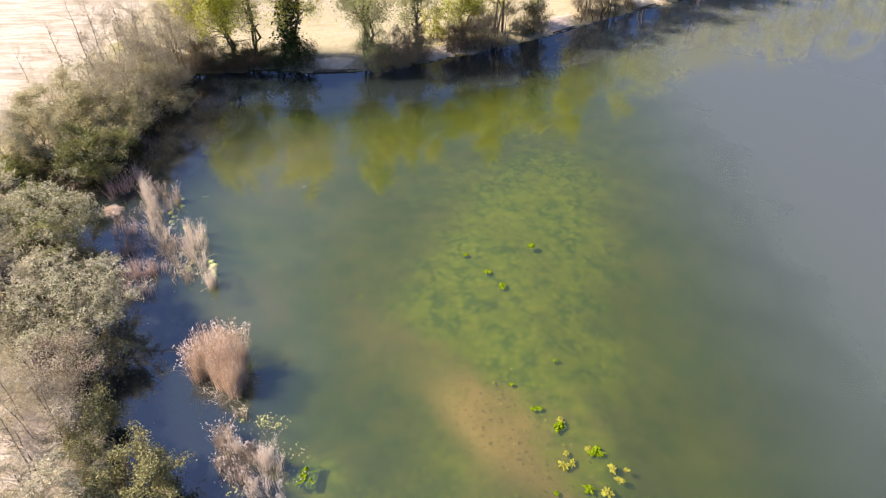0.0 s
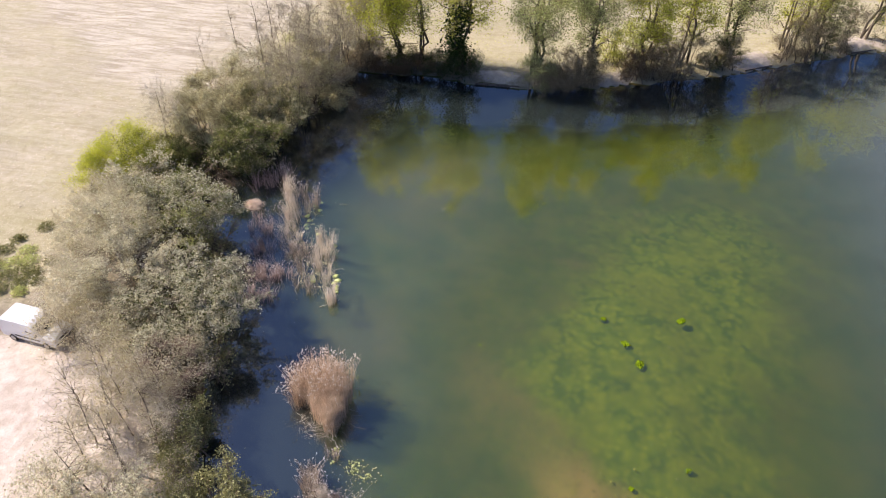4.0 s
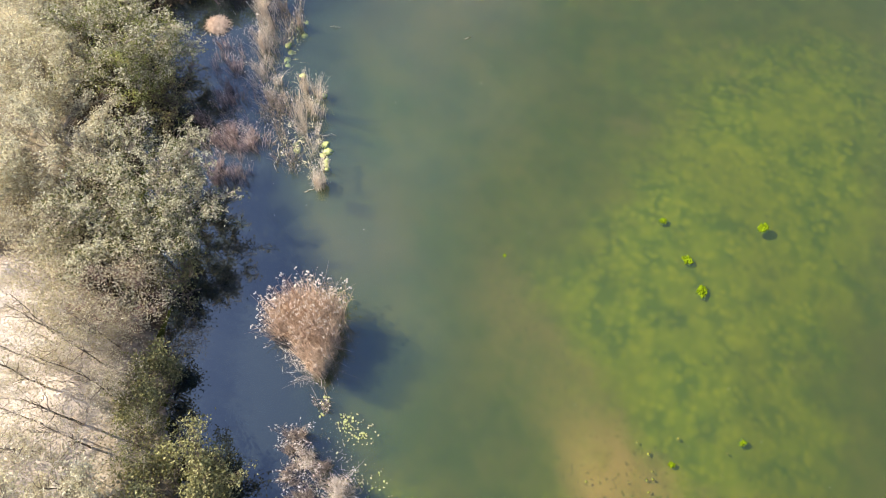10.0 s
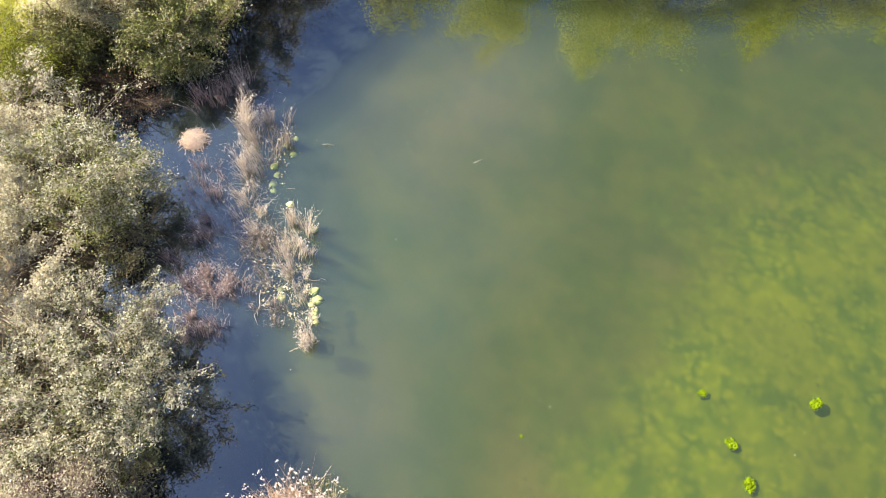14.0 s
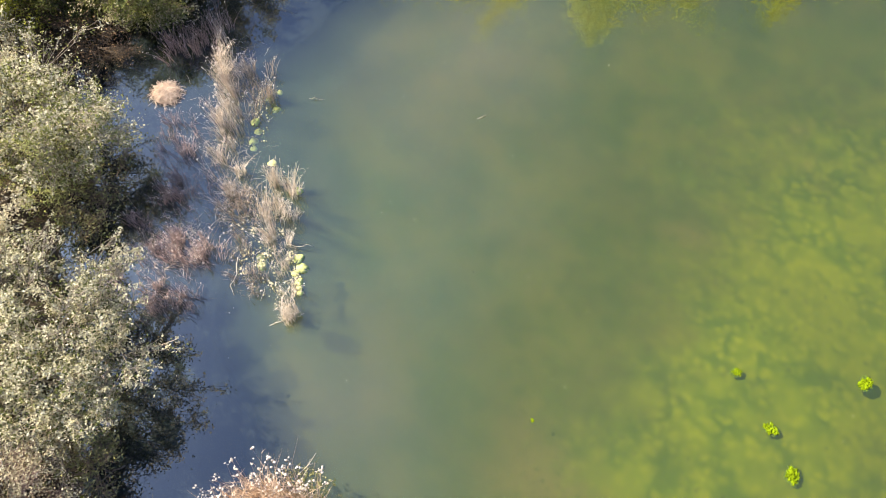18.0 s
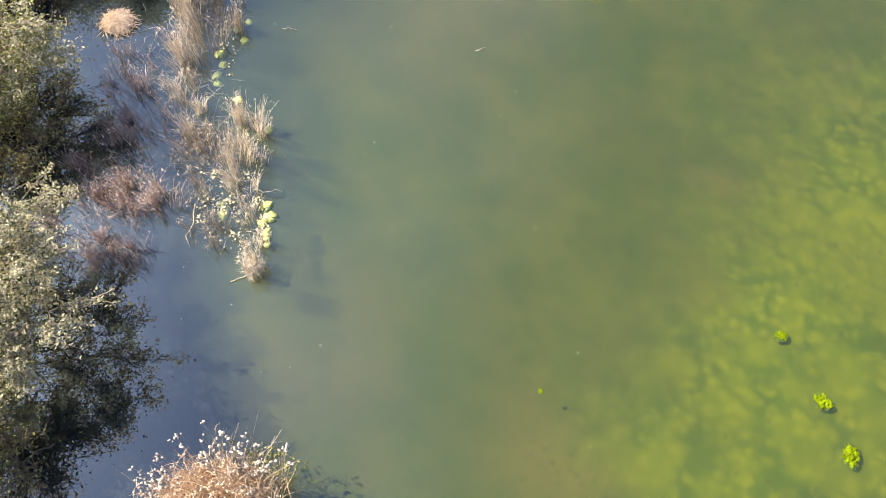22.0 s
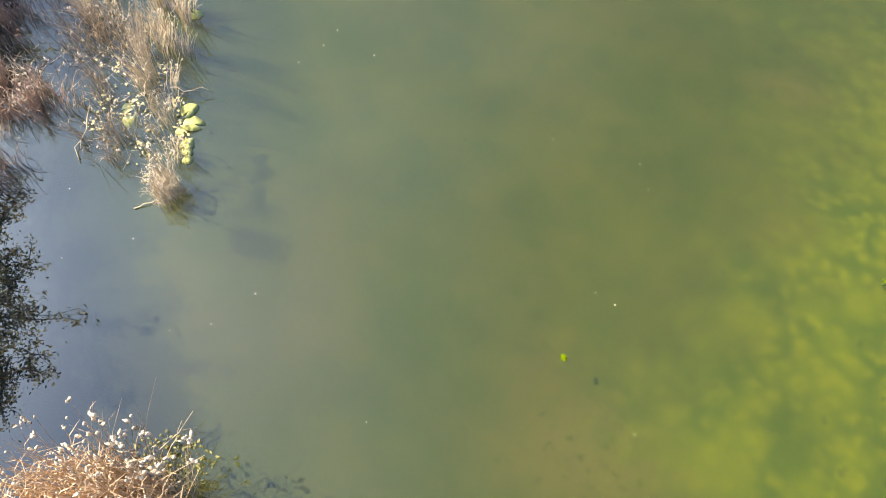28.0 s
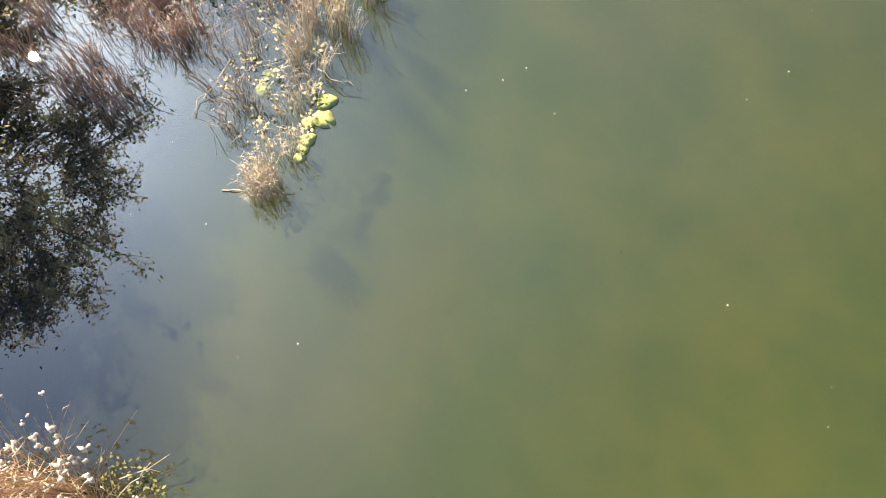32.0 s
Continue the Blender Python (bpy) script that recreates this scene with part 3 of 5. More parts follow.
def build_water():
    gx, gy = grid_lines(-24, 60, 1.2, 180), grid_lines(-20, 84, 1.2, 90)
    gx, gy = gx[(gx > -25.5) & (gx < 236)], gy[(gy > -99) & (gy < 106)]
    X, Y = np.meshgrid(gx, gy)
    nx, ny = len(gx), len(gy)
    verts = np.stack([X, Y, 0 * X], -1).reshape(-1, 3)
    faces = [(j * nx + i, j * nx + i + 1, (j + 1) * nx + i + 1, (j + 1) * nx + i) for j in range(ny - 1) for i in range(nx - 1)]
    me = mesh_from("water", verts, faces, WATER, True)
    wx, wy = X + 1.5 * wobble(X, Y, 0.35, 4.0), Y + 1.5 * wobble(Y, X, 0.3, 7.0)
    teal = 0.85 * smooth(0.1 * (wy - 12) - wx, -3.5, 5) * smooth(-wy, -44, -34) + 0.2 * blob(wx, wy, -6, 19, 4, 8, 15) + 0.6 * blob(wx, wy, -1.5, 3, 2.4, 5) + 0.5 * blob(wx, wy, -7, 9, 3, 5)
    # teal lifted out on the open lake for the painted sky sheen
    teal += 0.9 * smooth(wx, 22, 42)
    # first patch, near the reeds: lilac-grey sky reflection painted as haze
    brown = 0.75 * blob(wx, wy, -5.0, 11.6, 3.2, 4.5) + 0.9 * blob(wx, wy, -4, 31, 5.5, 6)
    # painted shade: darker water near the banks and in the north-west corner
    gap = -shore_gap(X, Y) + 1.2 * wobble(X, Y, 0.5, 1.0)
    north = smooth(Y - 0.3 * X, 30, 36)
    deep_shade = north * (1 - smooth(gap, 7.5, 12)) + (1 - north) * (1 - smooth(gap, 5.5, 11)) * smooth(Y, -30, -10)
    deep_shade = np.maximum(deep_shade, smooth(Y, 34, 40) * smooth(-X, 4, 10))
    col = np.ones((nx * ny, 4), np.float32)
    for k, v in enumerate((teal, brown, deep_shade)):
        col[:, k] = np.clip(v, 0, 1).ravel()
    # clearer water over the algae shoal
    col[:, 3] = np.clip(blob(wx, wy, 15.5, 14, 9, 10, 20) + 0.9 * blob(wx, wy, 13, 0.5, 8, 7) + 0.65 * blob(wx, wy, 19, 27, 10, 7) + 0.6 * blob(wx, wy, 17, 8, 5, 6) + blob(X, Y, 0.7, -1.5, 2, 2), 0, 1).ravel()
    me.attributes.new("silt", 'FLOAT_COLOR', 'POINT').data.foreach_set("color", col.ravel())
    return tagged(new("water", me), "still turbid green lake water reflecting blue sky", "water", kind="structure")


build_water()


# ---- trees and bushes ----
def crown_points(rng, k, rx, ry, lo, hi, lump, shell=0.55):
    """Points in the outer part of an uneven crown: an ellipsoid from lo to hi in height, its radius broken by lumps and gaps."""
    d = rng.normal(0, 1, (k * 3 + 24, 3))
    d /= np.linalg.norm(d, axis=1, keepdims=True)
    ph = rng.uniform(0, 6.28, 6)
    az, el = np.arctan2(d[:, 1], d[:, 0]), d[:, 2]
    r = 1 + lump * (np.sin(3 * az + ph[0]) * np.cos(2.2 * el + ph[1]) + 0.7 * np.sin(5 * az + ph[2] + 3 * el) + 0.6 * np.sin(7 * el + ph[3] + 2 * az)) / 1.6
    keep = rng.uniform(0, 1, k * 3 + 24) < 0.75 + 0.5 * np.sin(4 * az + ph[4]) * np.sin(4 * el + ph[5])
    u = rng.uniform(shell ** 3, 1, k * 3 + 24) ** (1 / 3)
    p = d * (r * u)[:, None]
    p = p[keep][:k]
    if k > 100:
        # sprays stand in tufts, with gaps between them
        m = k // 4
        p = p[:m][rng.integers(0, m, k)] + rng.normal(0, 0.06, (k, 3))
    mid, half = (lo + hi) / 2, (hi - lo) / 2
    return np.stack([p[:, 0] * rx, p[:, 1] * ry, mid + p[:, 2] * half], 1)


def grow(name, x, y, rx, ry, hi, seed, leaf, label, category="bush", lo=0.4, stems=6, limbs=26, sprays=220, per=70, size=0.13, spread=0.33,
         bark=None, twig=None, lump=0.22, stem_r=0.06, base_r=0.5, lean=(0, 0), twigs=3, narrow=0.5, group="", ivy=0, shell=0.55, z=None, leaves=None, tips=0.5, twig_r=1.0):
    """A woody plant: stems from the ground, limbs, fine twigs, and a crown of single leaves."""
    rng = np.random.default_rng(seed)
    bark, twig = bark or BARK, twig or TWIG
    z = at_ground(x, y) - 0.05 if z is None else z
    root = thing(name, x, y, max(z, -0.3), label, category, group)
    off = np.array((lean[0], lean[1], 0.0))
    mains, fine = [], []
    main_pts, main_rad, owner = [], [], []
    tops = crown_points(rng, stems, rx * 0.45, ry * 0.45, lo + (hi - lo) * 0.45, hi * 0.93, 0.2, 0.3) + off
    for top in tops:
        foot = np.array((rng.normal(0, base_r), rng.normal(0, base_r), 0.0))
        pts = bend(foot, top, rng, -0.04, 7, 0.006 if stems == 1 else 0.035)
        r = stem_r * rng.uniform(0.7, 1.2)
        rad = np.linspace(r, r * 0.2, 7)
        mains.append([(pts, rad)])
        for a, b, ra, rb in zip(pts[:-1], pts[1:], rad[:-1], rad[1:]):
            for t in (0, 0.5):
                main_pts.append(a + (b - a) * t)
                main_rad.append(ra + (rb - ra) * t)
                owner.append(len(mains) - 1)
    mp, mr = np.array(main_pts), np.array(main_rad)
    limb_pts, limb_rad = [mp], [mr]
    for end in crown_points(rng, limbs, rx * 0.72, ry * 0.72, lo, hi * 0.92, lump, 0.5) + off:
        low = np.where(mp[:, 2] < end[2] - 0.15, 0, 3.0)
        i = int(np.argmin(np.linalg.norm(mp - end, axis=1) + low))
        pts = bend(mp[i], end, rng, 0.06, 5)
        rad = np.linspace(mr[i] * 0.65, max(0.008, mr[i] * 0.15), 5)
        mains[owner[i]].append((pts, rad))
        limb_pts.append(pts[1:])
        limb_rad.append(rad[1:])
    lp, lr = np.concatenate(limb_pts), np.concatenate(limb_rad)
    ends = crown_points(rng, sprays, rx, ry, lo, hi, lump, shell) + off
    ends[:, 2] = np.maximum(ends[:, 2], 0.25)
    gap = np.linalg.norm(lp[None] - ends[:, None], axis=2) + np.where(lp[None, :, 2] < ends[:, None, 2], 0, 0.8)
    near = gap.argmin(1)
    buds = []
    for e, i in zip(ends, near):
        pts = bend(lp[i], e, rng, 0.05, 4)
        fine.append((pts[[0, 2, 3]], twig_r * np.linspace(max(0.007, lr[i] * 0.5), 0.005, 3)))
        buds += [pts[2], pts[3], pts[3]]
        for _ in range(twigs):
            tip = pts[rng.integers(2, 4)] + rng.normal(0, spread * 1.1, 3) + (0, 0, spread * 0.5)
            fine.append((np.stack([pts[2], tip]), (0.006 * twig_r, 0.003 * twig_r)))
            buds.append(tip)
    for strands in mains:
        v, f = tubes(strands, 5)
        part("trunk" if stems < 3 else "stem", mesh_from("stem", v, f, bark, True), root)
    v, f = tubes(fine, 3)
    tagged(part("brushwood", mesh_from("brushwood", v, f, twig), root), kind="stuff")
    if per:
        buds = np.array(buds)
        k = int(sprays * per)
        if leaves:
            # silvery catkins at the twig tips, darker green leaves behind as painted inner shade
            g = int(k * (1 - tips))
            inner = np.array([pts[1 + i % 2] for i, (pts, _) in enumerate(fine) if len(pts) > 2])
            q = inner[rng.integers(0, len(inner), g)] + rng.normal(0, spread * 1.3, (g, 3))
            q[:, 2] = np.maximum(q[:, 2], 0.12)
            tagged(part("leaves", quads_mesh("leaves", leaf_quads(rng, q, size, narrow), leaves), root, "inner leaves in a darker tone with crown shade painted in"), kind="stuff")
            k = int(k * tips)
            buds = np.array([pts[-1] for pts, _ in fine])
        c = buds[rng.integers(0, len(buds), k)] + rng.normal(0, spread * (0.36 if leaves else 0.8), (k, 3)) * (1, 1, 0.75)
        c[:, 2] = np.maximum(c[:, 2], 0.12)
        tagged(part("crown", quads_mesh("crown", leaf_quads(rng, c, size, narrow), leaf), root), kind="stuff")
    if ivy:
        c = []
        for (pts, rad), *_ in mains[:max(1, stems // 2)]:
            for _ in range(ivy):
                t = rng.uniform(0, 4.2)
                i = int(t)
                p = pts[i] + (pts[i + 1] - pts[i]) * (t - i)
                c.append(p + rng.normal(0, 0.68 if ivy > 2000 else 0.42, 3))
        part("ivy", quads_mesh("ivy", leaf_quads(rng, np.array(c), 0.26, 0.8), LEAF_IVY), root, "dark evergreen ivy")
    return root


def pale_bush(x, y, rx, ry, hi, seed, **k):
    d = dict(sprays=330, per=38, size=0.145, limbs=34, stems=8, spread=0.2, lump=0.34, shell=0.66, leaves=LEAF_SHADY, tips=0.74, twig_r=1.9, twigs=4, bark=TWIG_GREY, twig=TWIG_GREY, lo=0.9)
    d.update(k)
    return grow("willow_bush", x, y, rx, ry, hi, seed, d.pop("leaf", LEAF_PALE), "pale silvery willow bush in early leaf at the water's edge", **d)


def olive_bush(x, y, rx, ry, hi, seed, **k):
    d = dict(sprays=300, per=46, size=0.15, spread=0.22, lump=0.36, shell=0.68, twig=TWIG_MID, limbs=34, stems=8, leaf=LEAF_OLIVE, twig_r=1.5)
    d.update(k)
    leaf = d.pop("leaf")
    return grow("willow_bush", x, y, rx, ry, hi, seed, leaf, d.pop("label", "olive green willow thicket overhanging the water"), **d)


def bare_tree(x, y, hi, seed, **k):
    d = dict(rx=1.3, ry=1.3, sprays=60, per=12, size=0.09, limbs=16, stems=1, lo=hi * 0.25, base_r=0.05, stem_r=0.06, lump=0.3, twigs=5, spread=0.3, bark=BARK)
    d.update(k)
    rx, ry = d.pop("rx"), d.pop("ry")
    return grow("sapling", x, y, rx, ry, hi, seed, d.pop("leaf", LEAF_DUN), d.pop("label", "slender bare sapling with fine brown twigs"), "tree", **d)


def bank_tree(x, y, rx, hi, seed, leaf, label, **k):
    d = dict(sprays=240, per=50, size=0.21, limbs=34, stems=3, lo=hi * 0.22, base_r=0.35, stem_r=0.19, lump=0.36, spread=0.5, twigs=7, shell=0.3, bark=BARK, twig=TWIG_MID)
    k = dict(k, per=int(k.get("per", 50) * 0.95))
    d.update(k)
    return grow("bank_tree", x, y, rx * 1.2, rx * 1.2, hi, seed, leaf, label, "tree", **d)


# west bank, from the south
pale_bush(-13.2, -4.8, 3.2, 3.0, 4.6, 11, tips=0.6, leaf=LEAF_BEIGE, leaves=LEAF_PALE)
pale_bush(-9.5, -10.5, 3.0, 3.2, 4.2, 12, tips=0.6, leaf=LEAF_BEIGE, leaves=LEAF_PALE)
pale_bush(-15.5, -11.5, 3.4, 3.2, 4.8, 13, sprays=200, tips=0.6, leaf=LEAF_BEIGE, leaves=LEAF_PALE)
olive_bush(-8.9, -2.6, 2.7, 2.6, 3.5, 14, leaf=LEAF_OLIVE, label="low olive green bush spreading over the water")
grow("scrub", -15.6, 1.2, 3.2, 3.4, 3.6, 15, LEAF_BEIGE, "brownish leafless scrub with a haze of buds", twig=TWIG, sprays=190, per=28, size=0.1, limbs=34, stems=9, stem_r=0.035, bark=TWIG, twigs=6)
grow("scrub", -15.2, 5.2, 2.6, 2.2, 4.4, 16, LEAF_BEIGE, "purplish brown twiggy scrub beside the willow", sprays=220, per=36, size=0.1, limbs=30, stems=8, stem_r=0.035, bark=TWIG, twigs=6, twig=TWIG_RED)
grow("scrub", -18.9, 4.6, 2.2, 2.5, 3.8, 17, LEAF_KHAKI, "brownish leafless scrub with a haze of buds", twig=TWIG, sprays=120, per=24, size=0.1, limbs=24, stems=8, stem_r=0.035, bark=TWIG, twigs=6)
olive_bush(-12.4, 1.6, 1.5, 1.9, 2.9, 18, sprays=120, label="small olive bush on the bank")
for i, (x, y, h) in enumerate(((-16.9, 3.0, 8.0), (-15.2, -0.6, 6.4), (-17.6, 0.6, 7.0), (-16.2, -2.2, 6.0), (-18.6, 3.4, 7.2), (-14.6, 2.2, 5.6), (-15.8, 1.6, 7.0), (-14.2, -1.6, 6.2), (-17.0, -1.0, 6.6), (-13.6, 0.8, 5.4), (-18.2, 1.8, 7.4), (-15.0, 3.6, 6.4), (-13.4, -3.2, 5.2))):
    bare_tree(x, y, h, 30 + i, sprays=40, per=8)
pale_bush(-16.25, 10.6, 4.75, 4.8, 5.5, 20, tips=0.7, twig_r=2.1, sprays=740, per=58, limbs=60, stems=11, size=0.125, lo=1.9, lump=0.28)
olive_bush(-13.3, 7.0, 1.5, 2.2, 2.6, 21, sprays=130, per=12, twigs=5, lo=0.9, label="olive willow skirting the pale bush")
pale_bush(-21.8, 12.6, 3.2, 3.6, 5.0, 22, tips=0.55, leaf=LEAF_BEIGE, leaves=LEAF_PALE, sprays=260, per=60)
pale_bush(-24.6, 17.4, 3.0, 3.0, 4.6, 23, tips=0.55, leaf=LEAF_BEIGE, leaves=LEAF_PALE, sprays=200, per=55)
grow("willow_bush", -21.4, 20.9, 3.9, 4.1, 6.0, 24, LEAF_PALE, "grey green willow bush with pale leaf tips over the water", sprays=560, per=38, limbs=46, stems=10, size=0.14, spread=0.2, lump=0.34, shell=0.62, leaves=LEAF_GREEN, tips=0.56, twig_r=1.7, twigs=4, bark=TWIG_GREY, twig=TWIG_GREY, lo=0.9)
olive_bush(-20.6, 18.8, 2.3, 2.3, 3.9, 25, leaf=LEAF_FRESH, sprays=110, per=26, label="fresh green growth low in the willow bush")
olive_bush(-18.6, 18.6, 1.6, 2.6, 2.4, 29, sprays=170, per=12, twigs=6, twig=TWIG_MID, lo=0.5, label="low dark willow fringe over the water", leaf=LEAF_OLIVE)
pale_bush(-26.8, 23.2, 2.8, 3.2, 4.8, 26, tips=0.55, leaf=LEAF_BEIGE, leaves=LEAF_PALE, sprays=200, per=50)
grow("lime_bush", -31.2, 28.8, 2.7, 3.6, 3.8, 27, LEAF_LIME, "bright yellow green bush at the field edge", sprays=240, per=70, size=0.13, lump=0.45, shell=0.5)
grow("lime_bush", -28.0, 26.6, 2.6, 2.6, 4.2, 28, LEAF_BROOM, "bright yellow green bush at the field edge", sprays=170, per=65, size=0.13, lump=0.45, shell=0.5)
grow("lime_bush", -32.6, 25.8, 1.6, 2.2, 2.2, 38, LEAF_LIME, "bright yellow green bush at the field edge", sprays=170, per=60, size=0.13, lump=0.45, shell=0.5)
olive_bush(-21.2, 31.2, 3.8, 3.3, 5.4, 40, sprays=520, per=44, leaf=LEAF_DUN, leaves=LEAF_GREEN, tips=0.22)
grow("bramble", -23.2, 27.4, 2.9, 2.5, 2.2, 48, LEAF_RUST, "dark bramble tangle over the shallow water", sprays=260, per=5, limbs=0, bark=BARK_DARK, twig=BARK_DARK, lo=0.15, stems=9, twigs=6, size=0.12)
olive_bush(-25.4, 29.6, 2.0, 2.0, 2.8, 36, leaf=LEAF_SHADY, sprays=170, per=50, lo=0.15, label="low dark olive growth under the thicket")
olive_bush(-27.6, 29.8, 1.7, 1.8, 2.6, 37, leaf=LEAF_OLIVE, sprays=150, per=50, lo=0.15, label="low dark olive growth under the thicket")
olive_bush(-25.2, 33.0, 3.6, 3.4, 5.8, 41, leaf=LEAF_DUN, sprays=400, per=60, label="grey brown thicket behind the bank", twigs=5)
olive_bush(-20.8, 37.0, 4.0, 3.8, 6.2, 42, sprays=460, per=60, leaf=LEAF_DUN, leaves=LEAF_OLIVE, tips=0.45)
olive_bush(-25.8, 38.6, 3.8, 3.4, 6.0, 43, leaf=LEAF_DUN, sprays=400, per=58, label="grey brown thicket behind the bank", twigs=5)
olive_bush(-19.8, 43.0, 3.2, 3.4, 5.6, 44, leaf=LEAF_DUN, sprays=330, per=50, label="grey brown thicket at the lake corner", twigs=5)
olive_bush(-16.6, 44.8, 1.9, 2.2, 2.4, 45, leaf=LEAF_DUN, sprays=150, per=36, label="grey twiggy bush leaning over the dark water", twigs=5, lo=0.2)
olive_bush(-24.8, 44.6, 3.4, 3.0, 5.6, 46, leaf=LEAF_PALE, sprays=200, per=40, label="pale grey thicket behind the bank", twigs=5)
olive_bush(-20.2, 49.2, 2.8, 2.8, 5.0, 47, leaf=LEAF_DUN, sprays=170, per=36, label="grey brown thicket at the lake corner", twigs=5)
for i, (x, y, h) in enumerate(((-28.2, 30.6, 8.2), (-27.4, 31.4, 7.6), (-29.0, 32.4, 6.6), (-26.5, 50.0, 12.5), (-24.6, 49.0, 12.0), (-22.9, 50.6, 11.0), (-28.4, 47.6, 9.0),
                               (-20.8, 52.8, 9.5), (-18.4, 53.6, 9.0), (-23.6, 54.4, 9.5), (-16.4, 54.8, 8.5), (-30.4, 44.0, 7.5), (-26.0, 53.4, 9.0), (-19.6, 55.8, 8.0), (-14.8, 53.8, 6.5))):
    bare_tree(x, y, h, 50 + i, rx=1.8, ry=1.8, sprays=90, per=12, leaf=LEAF_BEIGE)

for i, (x, y, h, r) in enumerate(((-20.2, 35.4, 8.0, 2.0), (-19.4, 39.6, 9.0, 2.3), (-18.6, 43.6, 9.6, 2.4), (-19.6, 47.2, 10.0, 2.3), (-22.4, 42.0, 9.4, 2.2), (-21.6, 45.6, 10.4, 2.2),
                                  (-17.6, 51.6, 10.0, 2.3), (-14.6, 53.4, 9.6, 2.3), (-21.4, 50.4, 10.6, 2.2))):
    bare_tree(x, y, h, 350 + i, rx=r, ry=r, sprays=120, per=7, twig_r=1.0, twig=TWIG_GREY, bark=BARK, leaf=LEAF_KHAKI, stems=2, lo=2.5, base_r=0.3, spread=0.4, label="grey leafless tree crowding the lake corner")

for i, (x, y, rx, ry, h, lf) in enumerate(((-17.6, 2.6, 2.2, 2.2, 4.2, LEAF_KHAKI), (-19.4, 6.0, 2.0, 1.9, 3.8, LEAF_KHAKI), 
                                           (-16.0, 4.0, 2.2, 1.9, 4.4, LEAF_KHAKI),
                                           (-11.6, -0.6, 1.5, 1.8, 2.8, LEAF_OLIVE), (-22.6, 9.2, 1.8, 1.6, 3.8, LEAF_KHAKI))):
    grow("scrub", x, y, rx, ry, h, 450 + i, lf, "khaki scrub of thin stems with small new leaves", sprays=120, per=22, size=0.11, limbs=22, stems=7, stem_r=0.03, bark=TWIG_MID, twigs=4, lo=0.3, spread=0.26, twig=TWIG)

for i, (x, y, rx, ry, h) in enumerate(((-18.2, 46.4, 2.4, 2.4, 8.4), (-17.4, 50.2, 2.2, 2.2, 9.0), (-15.6, 53.2, 2.4, 1.8, 9.4), (-20.4, 48.6, 2.4, 2.2, 9.0), (-18.8, 40.6, 2.2, 2.4, 7.4), (-18.0, 54.6, 2.4, 1.8, 9.6))):
    grow("alder_thicket", x, y, rx, ry, h, 480 + i, LEAF_KHAKI, "tall grey brown alder thicket crowding the lake corner", "tree", sprays=210, per=13, size=0.12, limbs=34, stems=6, stem_r=0.06, bark=BARK, twig=TWIG_GREY, twigs=5, twig_r=1.2, lo=0.8, spread=0.35, lump=0.3)

SCRUB_LABEL = "pale twiggy scrub with a haze of buds"
for i, (x, y, rx, ry, h, lf) in enumerate(((-23.4, 7.4, 1.9, 2.2, 4.4, LEAF_BEIGE), (-24.6, 11.0, 2.4, 2.2, 3.8, LEAF_PALE), (-27.2, 14.2, 2.4, 2.2, 3.0, LEAF_BEIGE), (-27.6, 18.8, 2.4, 2.4, 3.4, LEAF_PALE),
                                           (-30.4, 21.8, 2.4, 2.4, 2.8, LEAF_BEIGE), (-20.6, 8.2, 2.0, 2.0, 3.6, LEAF_BEIGE), (-17.8, -2.8, 1.9, 2.0, 3.0, LEAF_PALE),
                                           (-17.8, -7.4, 2.2, 2.2, 3.0, LEAF_PALE), (-22.0, 47.6, 2.8, 2.4, 4.0, LEAF_BEIGE), (-28.6, 41.6, 2.8, 2.6, 4.2, LEAF_BEIGE), (-25.6, 50.4, 2.8, 2.2, 3.6, LEAF_BEIGE),
                                           (-17.6, 49.6, 1.6, 2.0, 2.6, LEAF_BEIGE), (-30.0, 36.4, 2.4, 2.4, 3.6, LEAF_BEIGE), (-20.2, 53.6, 2.4, 1.8, 3.2, LEAF_BEIGE), (-28.6, 46.4, 2.2, 2.2, 3.0, LEAF_PALE), (-24.4, 54.6, 2.4, 2.0, 2.6, LEAF_FRESH),
                                           (-28.6, 16.6, 2.0, 1.8, 2.6, LEAF_PALE), (-30.2, 18.8, 2.0, 2.0, 2.4, LEAF_BEIGE), (-26.4, 20.4, 2.2, 2.2, 3.6, LEAF_PALE), (-26.2, 11.6, 1.8, 1.6, 2.8, LEAF_BEIGE), (-24.4, 9.4, 1.6, 1.6, 3.4, LEAF_BEIGE))):
    grow("scrub", x, y, rx, ry, h, 150 + i, lf, SCRUB_LABEL, sprays=150, per=26, size=0.115, limbs=24, stems=8, stem_r=0.03, bark=TWIG_GREY, twigs=4, lo=0.2)

# far bank
LIME_LABEL, IVY_LABEL = "tall willow in bright yellow green spring leaf", "tall bank tree with its trunk wrapped in dark ivy"
bank_tree(-12.0, 54.6, 3.9, 16.0, 70, LEAF_LIME, LIME_LABEL, lean=(-1.2, -0.5), sprays=420, per=60, lo=3.0)
bank_tree(-9.4, 55.8, 1.9, 14.4, 71, LEAF_FRESH, "sparse bank tree with dark forked stems", per=24, sprays=200, lo=2.7)
bank_tree(-4.4, 54.4, 3.5, 17.8, 72, LEAF_LIME, IVY_LABEL, ivy=3200, per=46, sprays=420, lo=4.0, stem_r=0.3)
bank_tree(4.4, 54.4, 3.0, 17.2, 73, LEAF_FRESH, "light green willow with several stems on the bank", stems=5, sprays=380, per=50, lo=2.4)
